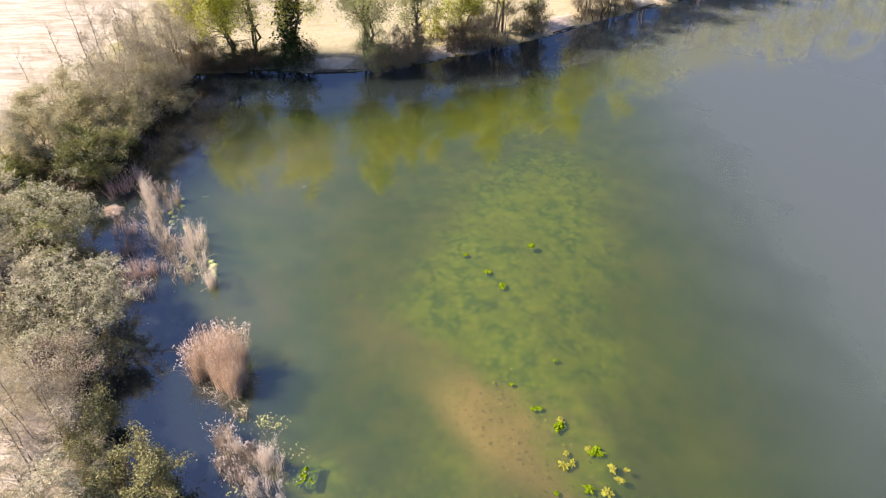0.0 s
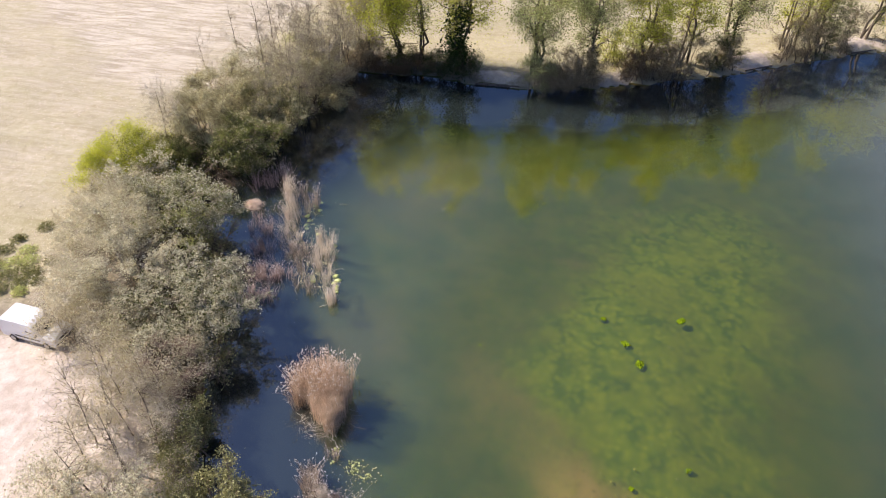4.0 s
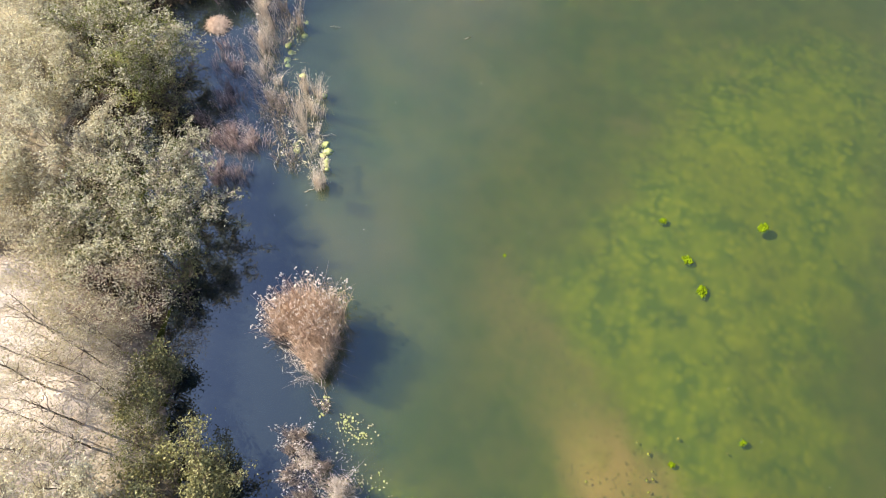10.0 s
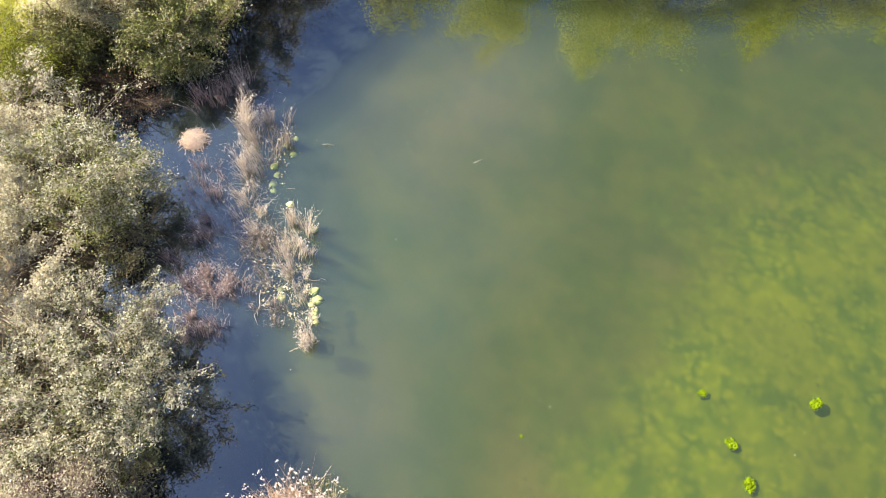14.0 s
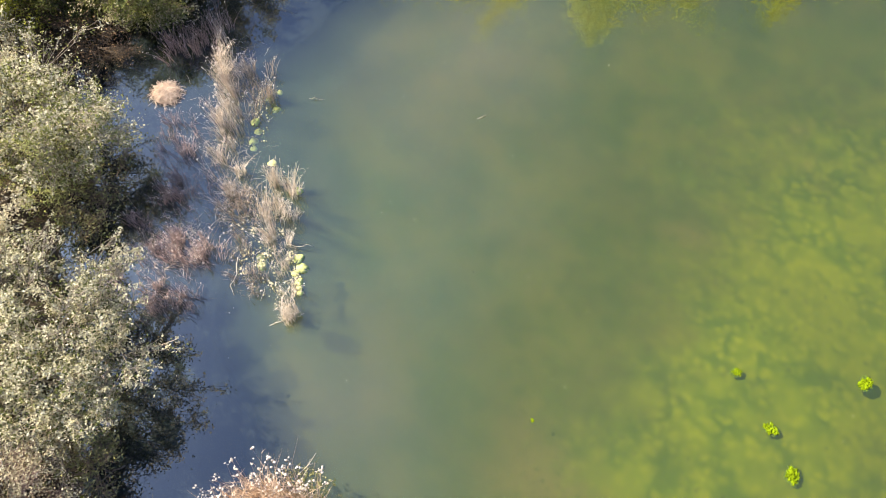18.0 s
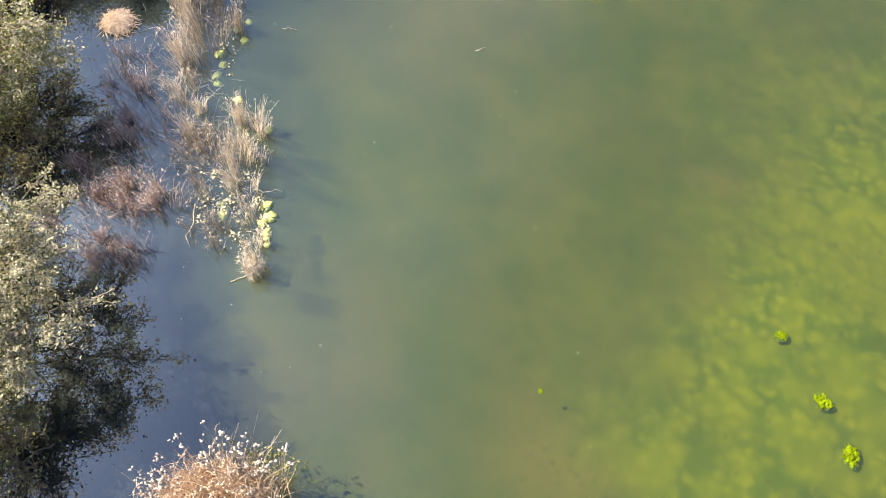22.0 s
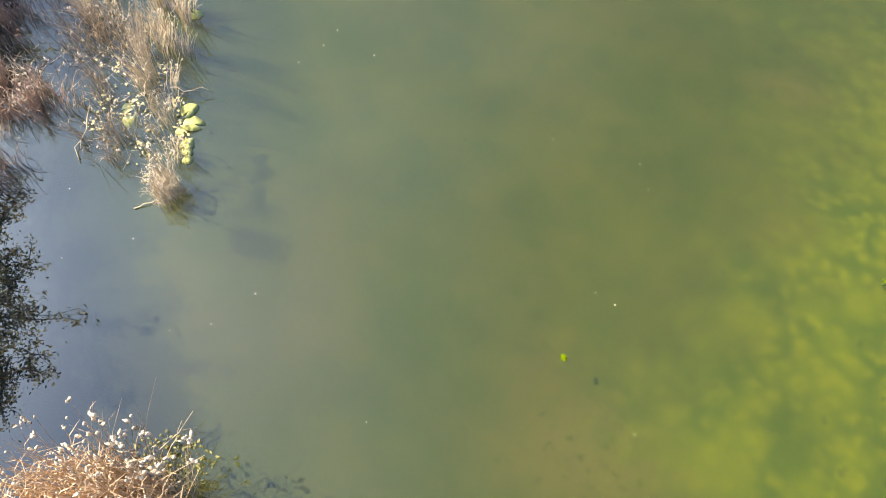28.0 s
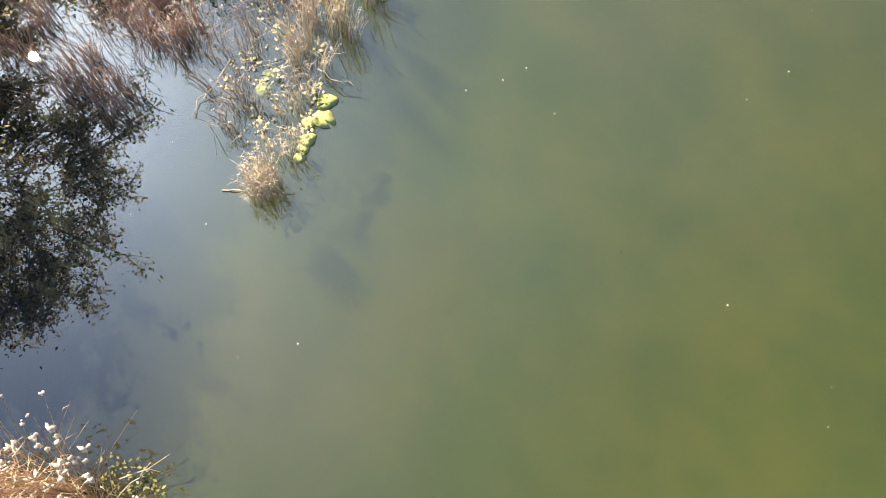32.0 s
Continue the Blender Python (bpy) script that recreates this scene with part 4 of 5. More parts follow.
bank_tree(10.4, 56.0, 3.2, 17.2, 74, LEAF_FRESH, "light green tree with a dark upright ivied trunk", per=40, sprays=360, ivy=400, stems=2, lo=3.0)
bank_tree(16.4, 58.8, 2.6, 12.8, 75, LEAF_LIME, LIME_LABEL, per=46, sprays=260, lo=2.7)
bank_tree(21.2, 61.2, 2.7, 17.4, 76, LEAF_LIME, LIME_LABEL, per=46, sprays=320, lo=3.4)
bank_tree(26.8, 64.0, 3.0, 15.8, 77, LEAF_FRESH, IVY_LABEL, ivy=900, per=44, sprays=300, lo=3.4)
bank_tree(34.6, 68.0, 2.7, 18.6, 78, LEAF_LIME, LIME_LABEL, per=46, sprays=320, lo=3.7)
bank_tree(38.4, 70.0, 2.6, 14.0, 79, LEAF_FRESH, "light green willow with several stems on the bank", per=46, sprays=280, lo=2.4, stems=4)
bank_tree(45.4, 74.0, 3.4, 17.8, 80, LEAF_LIME, LIME_LABEL, per=46, sprays=320, lo=3.4)
bank_tree(50.6, 76.4, 2.8, 16.2, 81, LEAF_FRESH, IVY_LABEL, ivy=1200, per=40, sprays=260, lo=3.0)
for i, (x, y, h) in enumerate(((56.3, 79.0, 15.0), (62.5, 81.6, 14.6), (69.0, 84.0, 15.0), (77.0, 87.0, 17.0), (84.0, 89.2, 17.0), (92.0, 92.0, 18.5), (101.0, 95.0, 19.0))):
    bank_tree(x, y, 3.6, h, 82 + i, LEAF_LIME if i % 2 else LEAF_FRESH, "spring green tree along the lake bank", per=40, sprays=220)
low = dict(lo=0.1, stems=9, limbs=28, sprays=180, per=40, size=0.12, twigs=5, lump=0.5, spread=0.26, twig=TWIG_MID, shell=0.65)
for i, (x, y, rx, ry, h, leaf, label) in enumerate((
        (-13.0, 53.0, 2.2, 1.1, 1.6, LEAF_RUST, "rust brown brambles along the waterline"), (-9.6, 53.2, 2.0, 1.2, 2.4, LEAF_RUST, "rust brown brambles along the waterline"),
        (-7.0, 53.4, 1.6, 1.3, 2.8, LEAF_IVY, "dark evergreen bush at the water's edge"), (-4.0, 52.9, 1.8, 1.3, 3.2, LEAF_IVY, "dark evergreen bush at the water's edge"),
        (4.6, 52.4, 1.7, 1.5, 3.4, LEAF_FRESH, "fresh green willow bush drooping to the water"), (7.4, 53.0, 2.2, 1.6, 2.8, LEAF_BROWN, "brown twiggy bush over the water"),
        (10.2, 54.2, 1.6, 1.4, 2.6, LEAF_BROWN, "brown twiggy bush over the water"), (12.6, 58.6, 1.8, 1.4, 2.8, LEAF_LIME, "yellow green shrub on the bank"),
        (17.4, 57.2, 2.2, 1.7, 3.2, LEAF_BROWN, "brown twiggy bush over the water"), (21.0, 58.2, 2.8, 1.9, 3.6, LEAF_BROWN, "brown twiggy bush over the water"),
        (24.6, 60.2, 2.2, 1.7, 3.0, LEAF_SHADY, "olive bush over the water"), (34.2, 65.6, 2.6, 2.0, 4.0, LEAF_BROWN, "dense brown bush over the water"),
        (38.2, 67.4, 3.0, 2.2, 4.6, LEAF_SHADY, "dense olive bush over the water"), (41.6, 69.6, 2.2, 1.8, 3.6, LEAF_BROWN, "dense brown bush over the water"),
        (48.2, 72.6, 2.4, 1.9, 4.2, LEAF_IVY, "dark evergreen bush at the water's edge"), (53.6, 75.6, 3.0, 2.0, 3.4, LEAF_BROWN, "brown twiggy bush over the water"),
        (60.0, 78.4, 3.4, 2.2, 3.6, LEAF_SHADY, "olive bush over the water"), (67.4, 80.6, 3.4, 2.2, 3.4, LEAF_BROWN, "brown twiggy bush over the water"),
        (-11.4, 53.6, 1.8, 1.3, 2.6, LEAF_SHADY, "olive bush over the water"), (-15.0, 53.8, 2.0, 1.6, 3.0, LEAF_BROWN, "brown twiggy bush over the water"),
        (5.8, 52.2, 1.6, 1.4, 2.4, LEAF_BROWN, "brown twiggy bush over the water"), (9.0, 53.4, 1.9, 1.5, 3.4, LEAF_BROWN, "brown twiggy bush over the water"), (15.4, 56.4, 1.8, 1.5, 2.6, LEAF_RUST, "rust brown brambles along the waterline"),
        (19.2, 57.4, 2.2, 1.7, 3.4, LEAF_BROWN, "brown twiggy bush over the water"), (26.2, 61.2, 1.6, 1.4, 2.6, LEAF_BROWN, "brown twiggy bush over the water"), (36.4, 66.4, 2.6, 2.0, 4.2, LEAF_BROWN, "dense brown bush over the water"),
        (50.8, 74.0, 2.4, 1.8, 3.2, LEAF_BROWN, "brown twiggy bush over the water"), (57.0, 76.8, 2.6, 2.0, 3.4, LEAF_BROWN, "brown twiggy bush over the water"), (63.6, 79.4, 2.8, 2.0, 3.4, LEAF_SHADY, "olive bush over the water"),
        (-16.6, 52.6, 1.6, 1.3, 2.4, LEAF_BROWN, "brown twiggy bush over the water"), (16.0, 61.6, 2.0, 1.6, 2.6, LEAF_FRESH, "light green shrub on the turf"))):
    grow("bank_bush", x, y + 0.3, rx * 1.15, ry * 1.25, h * (1.5 if x > 3 else 1.15), 110 + i, leaf, label, **low)


# ---- reeds ----
def reeds(name, spots, hi, seed, material, label, heads=0.5, lean=0.25, blades=1, flare=0.0, r=0.0095, head_size=0.06, category="reeds", tuft=0, stray=0.05, blade=1.0, rise=0.0, drift=(0, 0)):
    """Upright dry stalks with hanging blades and fluffy heads. spots: n x 2."""
    rng = np.random.default_rng(seed)
    if tuft:
        # stalks crowd in tufts that lean together
        m = max(1, len(spots) // tuft)
        pick = rng.integers(0, m, len(spots))
        way = rng.normal(0, 0.2, (m, 2))[pick]
        spots = spots[rng.permutation(len(spots))[:m]][pick] + rng.normal(0, 0.13, (len(spots), 2))
    else:
        way = np.zeros((len(spots), 2))
    cx, cy = spots.mean(0)
    strands, leaves, tops = [], [], []
    for (x, y), (wx, wy) in zip(spots - (cx, cy), way):
        h = hi * rng.uniform(0.55, 1.08) * (1 + rise * y)
        a, l = rng.uniform(0, 6.28), abs(rng.normal(0, lean)) * h
        if rng.uniform() < stray:
            l, h = l + 0.45 * h, h * 1.05
        dx, dy = math.cos(a) * l + (flare * x + wx + drift[0]) * h, math.sin(a) * l + (flare * y + wy + drift[1]) * h
        t = np.array((0, 0.4, 0.75, 1.0))
        pts = np.stack([x + dx * t ** 1.8, y + dy * t ** 1.8, -0.25 + (h + 0.25) * t - 0.12 * h * l * t ** 3], 1)
        strands.append((pts, r * np.array((1.0, 0.85, 0.6, 0.35))))
        tops.append(pts[-1])
        for _ in range(blades):
            b = rng.uniform(0.25, 0.9)
            p = np.array((x + dx * b ** 1.8, y + dy * b ** 1.8, h * b))
            q, bw = rng.uniform(0, 6.28), blade * rng.uniform(0.004, 0.008)
            out = np.array((math.cos(q), math.sin(q), 0.0))
            side = np.array((-out[1], out[0], 0.0)) * bw
            ln = rng.uniform(0.2, 0.5) * (1.7 if blade > 1.2 else 1.0)
            m, e = p + out * ln * 0.3 + (0, 0, ln * 0.45), p + out * ln * 0.75 + (0, 0, ln * rng.uniform(0.1, 0.7))
            leaves.append((p - side * 0.6, p + side * 0.6, m + side, m - side))
            leaves.append((m - side, m + side, e + side * 0.2, e - side * 0.2))
    v, f = tubes(strands, 3)
    ob = new(name, mesh_from(name, v, f, material))
    ob.location = (cx, cy, 0)
    tagged(ob, label, category, kind="stuff")
    if leaves:
        part("blades", quads_mesh("blades", np.array(leaves), material), ob)
    pick = [p for p in tops if rng.uniform() < heads * 2 * (p[2] > hi * 0.78)]
    if pick:
        hv, hf = [], []
        # each head is a few loose knots of fluff
        for p in [q + rng.normal(0, 0.5 * head_size, 3) * (i > 0) for q in pick for i in range(3)]:
            s = head_size * rng.uniform(0.35, 0.9)
            d = rng.normal(0, 0.4, 2)
            k = len(hv)
            ring = [(p[0] + s * 0.55 * math.cos(a) + d[0] * s, p[1] + s * 0.55 * math.sin(a) + d[1] * s, p[2] + s * (0.7 + rng.uniform(-.3, .3))) for a in (0, 1.26, 2.51, 3.77, 5.03)]
            hv += [tuple(p), *ring, (p[0] + 2 * d[0] * s, p[1] + 2 * d[1] * s, p[2] + s * 1.9)]
            for i in range(5):
                j = (i + 1) % 5
                hf += [(k, k + 1 + j, k + 1 + i), (k + 6, k + 1 + i, k + 1 + j)]
        part("seed_heads", mesh_from("seed_heads", hv, hf, FLUFF, True), ob, "pale fluffy seed heads")
    return ob


def in_ellipse(rng, k, cx, cy, rx, ry, turn=0.0, dense=0.6):
    a, r = rng.uniform(0, 6.28, k), rng.uniform(0, 1, k) ** dense
    u, v = rx * r * np.cos(a), ry * r * np.sin(a)
    c, s = math.cos(radians(turn)), math.sin(radians(turn))
    return np.stack([cx + u * c - v * s, cy + u * s + v * c], 1)


def along(rng, k, way, wide):
    way = np.array(way, float)
    seg = np.linalg.norm(np.diff(way, axis=0), axis=1)
    d = rng.uniform(0, seg.sum(), k)
    i = np.searchsorted(np.cumsum(seg), d).clip(0, len(seg) - 1)
    t = (d - np.concatenate([[0], np.cumsum(seg)])[i]) / seg[i]
    p = way[i] + (way[i + 1] - way[i]) * t[:, None]
    return p + rng.normal(0, wide, (k, 2))


rng = np.random.default_rng(7)
reeds("reed_clump", np.concatenate([in_ellipse(rng, 820, -5.55, 7.1, 1.65, 1.15), in_ellipse(rng, 480, -5.1, 6.0, 1.2, 1.1), in_ellipse(rng, 130, -7.1, 6.5, 0.5, 0.7), in_ellipse(rng, 230, -4.65, 5.05, 0.5, 0.75)]), 3.0, 200, REED,
      "dense tan reed clump with pale seed heads standing in water", heads=0.08, lean=0.1, blades=2, flare=0.025, r=0.013, head_size=0.08, stray=0.02, blade=1.21, rise=0.1)
reeds("reed_clump", in_ellipse(rng, 150, -5.5, 8.0, 1.5, 0.6), 2.1, 198, REED, "outer reeds of the clump leaning over open water", heads=0.45, lean=0.25, blades=1, head_size=0.125, drift=(-0.12, 0.3), flare=0.1, stray=0.15)
reeds("reed_clump", in_ellipse(rng, 130, -7.2, 6.6, 0.5, 1.3), 2.0, 197, REED_GREY, "outer reeds of the clump leaning over open water", heads=0.45, lean=0.2, blades=1, head_size=0.09, drift=(-0.3, 0.05), stray=0.1)
reeds("reed_clump", in_ellipse(rng, 110, -4.55, 4.9, 0.5, 0.7), 1.4, 196, REED_GREY, "broken lower reeds at the foot of the clump", heads=0.1, lean=0.5, blades=2, stray=0.2)
for i, (x, y, a, b, k, h, mat) in enumerate(((-4.6, 0.9, 0.45, 0.6, 190, 1.7, REED_GREY), (-3.7, 0.4, 0.35, 0.7, 130, 1.4, REED_PALE), (-2.9, -0.1, 0.3, 0.55, 110, 1.3, REED_GREY), (-2.1, -0.6, 0.45, 0.7, 210, 1.5, REED_PALE), (-1.4, -0.9, 0.4, 0.6, 120, 1.2, REED_PALE),
                                             (-3.3, -1.6, 0.7, 0.8, 150, 1.3, REED_GREY), (-4.3, -0.6, 0.5, 0.6, 120, 1.2, REED_GREY), (-2.3, -2.3, 0.7, 0.7, 130, 1.1, REED_PALE), (-4.0, 2.9, 0.35, 0.45, 50, 0.6, REED_GREY), (-1.1, -2.9, 0.5, 0.6, 60, 0.7, REED_PALE))):
    reeds("reed_patch", in_ellipse(rng, k, x, y, a, b), h, 500 + i, mat, "thin tuft of dry reeds among lily leaves", heads=0.25, lean=0.12, blades=1, tuft=14)
reeds("reed_belt", along(rng, 430, ((-16.6, 30.0), (-15.4, 27.4), (-14.6, 25.2), (-14.2, 23.9)), 0.36), 1.9, 203, REED_PALE,
      "narrow belt of dry reeds along the shallows", heads=0.16, lean=0.1, blades=1, tuft=16)
reeds("reed_belt", along(rng, 170, ((-14.5, 28.6), (-13.4, 27.6), (-13.2, 25.6)), 0.45), 1.3, 208, REED_GREY, "sparse grey reeds beside the belt", heads=0.14, lean=0.25, blades=1, tuft=10)
reeds("reed_belt", along(rng, 250, ((-14.1, 23.8), (-13.0, 22.0), (-12.5, 20.0)), 0.55), 1.0, 204, REED_PALE,
      "loose belt of broken dry reeds in the water", heads=0.14, lean=0.45, blades=1, tuft=12)
reeds("reed_belt", in_ellipse(rng, 220, -12.0, 20.2, 1.4, 1.2), 0.7, 209, REED_GREY, "lodged reeds lying criss-cross in the shallows", heads=0.09, lean=0.9, blades=1, stray=0.25)
reeds("reed_belt", in_ellipse(rng, 330, -10.2, 20.5, 0.85, 1.7, 15), 1.6, 205, REED_PALE, "dense upright reeds at the outer edge of the belt", heads=0.05, lean=0.1, blades=1, tuft=20, drift=(0.0, 0.06))
reeds("reed_belt", along(rng, 190, ((-9.7, 19.0), (-8.9, 17.4), (-8.1, 15.6)), 0.34), 0.95, 206, REED_PALE, "reeds thinning to a point in open water", heads=0.16, lean=0.2, blades=1, tuft=14)
reeds("reed_belt", along(rng, 130, ((-11.5, 18.6), (-10.5, 17.2), (-9.8, 16.0)), 0.26), 1.0, 199, REED_GREY, "short spur of dry reeds in the shallows", heads=0.16, lean=0.25, blades=1, tuft=10)
reeds("reed_belt", in_ellipse(rng, 130, -7.9, 15.4, 0.32, 0.48), 1.1, 207, REED_PALE, "tight tuft of reeds at the tip of the belt", heads=0.23, lean=0.14, blades=1)
for i, (x, y, a, b, k) in enumerate(((-14.3, 17.3, 0.9, 0.75, 300), (-13.3, 17.0, 0.5, 0.7, 150), (-12.5, 17.3, 0.6, 0.7, 190), (-15.3, 16.7, 0.6, 0.5, 130), (-13.3, 14.4, 0.75, 0.45, 200), (-12.7, 15.3, 0.45, 0.45, 100), (-14.2, 15.0, 0.55, 0.45, 140),
                                     (-15.7, 20.3, 0.55, 0.6, 140), (-14.8, 20.3, 0.55, 0.5, 130), (-15.6, 19.4, 0.4, 0.4, 60), (-15.9, 22.6, 0.5, 0.55, 120), (-16.9, 22.7, 0.4, 0.4, 60), (-16.9, 24.0, 0.4, 0.4, 60), (-15.6, 21.3, 0.35, 0.4, 60),
                                     (-16.4, 18.2, 0.5, 0.5, 90), (-16.4, 15.4, 0.6, 0.5, 120), (-16.0, 13.9, 0.6, 0.6, 120), (-18.4, 28.6, 1.2, 0.9, 200), (-17.2, 30.2, 0.9, 0.9, 220))):
    reeds("sedge_tuft", in_ellipse(rng, int(k * 0.62), x, y, a * 1.2, b * 1.2), 0.9 if i < 17 else 1.6, 210 + i, REED_RED, "russet dead sedge tuft standing in dark water", heads=0.2, lean=0.2, blades=1, category="sedge", head_size=0.045, tuft=10, r=0.0115, flare=0.12)


g = np.random.default_rng(17)
lone = np.stack([g.uniform(-17.2, -12.4, 420), g.uniform(13.4, 25.5, 420)], 1)
lone = lone[np.abs(lone[:, 0] + 14.8 + 0.22 * (lone[:, 1] - 19.5)) < 1.7]
reeds("sedge_stalks", lone, 0.75, 260, REED_RED, "single russet sedge stalks scattered over the dark shallows", heads=0.15, lean=0.35, blades=1, category="sedge", head_size=0.045, tuft=3)


def heap(name, x, y, r, seed, material, label):
    """A low dome of loose straw."""
    g = np.random.default_rng(seed)
    strands = []
    for _ in range(560):
        a, q = g.uniform(0, 6.28), r * math.sqrt(g.uniform(0, 1))
        z = 0.5 * r * (1 - (q / r) ** 2) + 0.02
        b, l = g.uniform(0, 6.28), g.uniform(0.15, 0.45)
        p = np.array((q * math.cos(a), q * math.sin(a), z + g.uniform(0, 0.06)))
        e = p + (l * math.cos(b), l * math.sin(b), -0.25 * l * (q / r))
        strands.append((np.stack([p, e]), (0.012, 0.008)))
    v, f = tubes(strands, 3)
    root = thing(name, x, y, 0, label, "straw heap")
    part("loose_straw", mesh_from("loose_straw", v, f, material), root)
    bm = bmesh.new()
    bmesh.ops.create_icosphere(bm, subdivisions=3, radius=1)
    for w in bm.verts:
        n = 1 + 0.12 * noise.noise(w.co * 3 + Vector((seed, 0, 0)))
        w.co = Vector((w.co.x * r * 0.85 * n, w.co.y * r * 0.85 * n, max(w.co.z, -0.3) * r * 0.48 * n))
    part_bm("core", bm, material, root)


heap("straw_heap", -18.3, 25.7, 0.78, 5, STRAW, "pale heap of dry reed straw in the shallows")


# ---- floating leaves, algae, sticks ----
def pad_mesh(seed, material, r=1.0):
    g = np.random.default_rng(seed)
    bm = bmesh.new()
    k = 18
    c0, c1 = bm.verts.new((0, 0, 0.05)), bm.verts.new((0, 0, 0.02))
    top, low = [], []
    for i in range(k):
        a = 0.22 + i / (k - 1) * (2 * math.pi - 0.44)
        q = r * (1 + 0.08 * math.sin(3 * a + seed)) * (1 + g.normal(0, 0.05))
        zz = 0.05 + 0.02 * math.sin(2 * a + seed) + 0.004 * math.sin(5 * a)
        top.append(bm.verts.new((q * math.cos(a), 0.85 * q * math.sin(a), zz)))
        low.append(bm.verts.new((q * 0.98 * math.cos(a), 0.83 * q * math.sin(a), zz - 0.03)))
    for i in range(k - 1):
        bm.faces.new((c0, top[i], top[i + 1]))
        bm.faces.new((c1, low[i + 1], low[i]))
        bm.faces.new((top[i + 1], top[i], low[i], low[i + 1]))
    me = bpy.data.meshes.new("lily_pad")
    bm.to_mesh(me)
    bm.free()
    me.materials.append(material)
    me.polygons.foreach_set("use_smooth", [True] * len(me.polygons))
    return me


PADS = [pad_mesh(s, PAD) for s in range(4)]
g = np.random.default_rng(21)
for i, (x, y, r) in enumerate(((-8.48, 18.2, 0.3), (-8.17, 17.78, 0.33), (-8.4, 17.45, 0.2), (-8.08, 17.07, 0.24), (-8.0, 16.85, 0.2), (-7.87, 16.6, 0.18), (-9.65, 21.73, 0.24), (-11.44, 22.94, 0.24),
                               (-13.16, 25.11, 0.28), (-12.82, 24.65, 0.24), (-12.86, 24.0, 0.28), (-12.7, 23.6, 0.22), (-12.4, 26.2, 0.25), (-13.0, 26.8, 0.2), (-12.6, 27.3, 0.2), (-10.06, 17.5, 0.28), (-10.3, 17.9, 0.22))):
    ob = new("lily_pad", PADS[i % 4])
    sunk = 9 <= i <= 16
    ob.matrix_world = pose(x, y, -0.07 if sunk else 0.012, g.uniform(-2, 2), g.uniform(-2, 2), g.uniform(0, 360)) @ Matrix.Diagonal((r * 0.95, r * 0.95, r, 1))
    tagged(ob, "dim green lily leaf just under the surface" if sunk else "bright yellow green lily pad floating on the water", "lily pad", "lily pads by the reeds")


def litter(name, spots, seed, material, label, size, z=0.02, narrow=0.7):
    """Small withered leaves and scraps lying on the water."""
    g = np.random.default_rng(seed)
    c = np.concatenate([spots, g.uniform(z, z + 0.06, (len(spots), 1))], 1)
    q = leaf_quads(g, c, size, narrow, 2.0)
    q[:, :, 2] = np.clip(c[:, None, 2] + (q[:, :, 2] - c[:, None, 2]) * 0.35, 0.006, None)
    return tagged(new(name, quads_mesh(name, q, material)), label, "leaf litter", kind="stuff")


rng = np.random.default_rng(9)
litter("withered_lily_leaves", np.concatenate([in_ellipse(rng, 170, -2.9, -0.9, 2.1, 2.3, 30), in_ellipse(rng, 70, -2.2, 2.2, 1.5, 0.9), in_ellipse(rng, 70, -0.5, -0.6, 1.3, 1.6),
                                               in_ellipse(rng, 40, -10.3, 17.6, 1.3, 1.3), in_ellipse(rng, 24, -12.6, 25.8, 0.9, 2.0), in_ellipse(rng, 30, -8.9, 17.0, 0.8, 1.5)]), 31, PAD_OLD,
       "withered pale green lily leaves lying on the water", 0.11)
LEAF_KNOTS = ((-10.0, 18.0), (-10.05, 17.5), (-8.85, 18.25), (-10.7, 16.9), (-11.0, 17.8), (-9.75, 19.3), (-8.35, 17.5), (-8.2, 17.15), (-10.9, 19.0), (-9.2, 16.6))
litter("curled_lily_leaves", np.concatenate([in_ellipse(rng, 22, -8.7, 17.2, 0.6, 1.5, 20), in_ellipse(rng, 20, -10.2, 17.4, 0.9, 1.2), in_ellipse(rng, 34, -11.6, 19.8, 1.4, 1.4), in_ellipse(rng, 40, -13.4, 26.4, 1.0, 1.8)] + [in_ellipse(rng, 15, x, y, 0.24, 0.2) for x, y in LEAF_KNOTS]), 36, PAD_CREAM,
       "cream curled leaves caught among the reeds", 0.105, 0.2, 0.7)
litter("lime_lily_leaves", np.concatenate([in_ellipse(rng, 40, -2.5, 2.5, 0.55, 0.5), in_ellipse(rng, 16, -1.7, 2.0, 0.4, 0.3), in_ellipse(rng, 20, -3.9, 3.0, 0.3, 0.5), in_ellipse(rng, 12, -0.5, 0.0, 0.9, 0.9), in_ellipse(rng, 16, -3.0, -2.4, 1.2, 0.8)]), 37, LEAF_FRESH,
       "lime green young lily leaves standing from the water", 0.14, 0.03, 0.7)
litter("marsh_herbs", np.concatenate([in_ellipse(rng, 150, -5.1, 8.9, 1.0, 0.45), in_ellipse(rng, 70, -4.5, 8.3, 0.45, 0.6)]), 38, LEAF_OLIVE, "small olive marsh herbs growing at the foot of the reeds", 0.1, 0.05, 0.5)
litter("reed_scraps", np.concatenate([along(rng, 330, ((-16.6, 30), (-14.2, 24), (-12, 19.6), (-10.2, 17.4)), 0.9), in_ellipse(rng, 300, -5.2, 5.9, 1.8, 2.1), in_ellipse(rng, 110, -2.9, -0.8, 1.9, 2.2),
                                      in_ellipse(rng, 260, -14.6, 17.6, 1.7, 1.6)]), 32, REED_PALE, "scraps of dead reed floating among the stalks", 0.75, 0.015, 0.013)
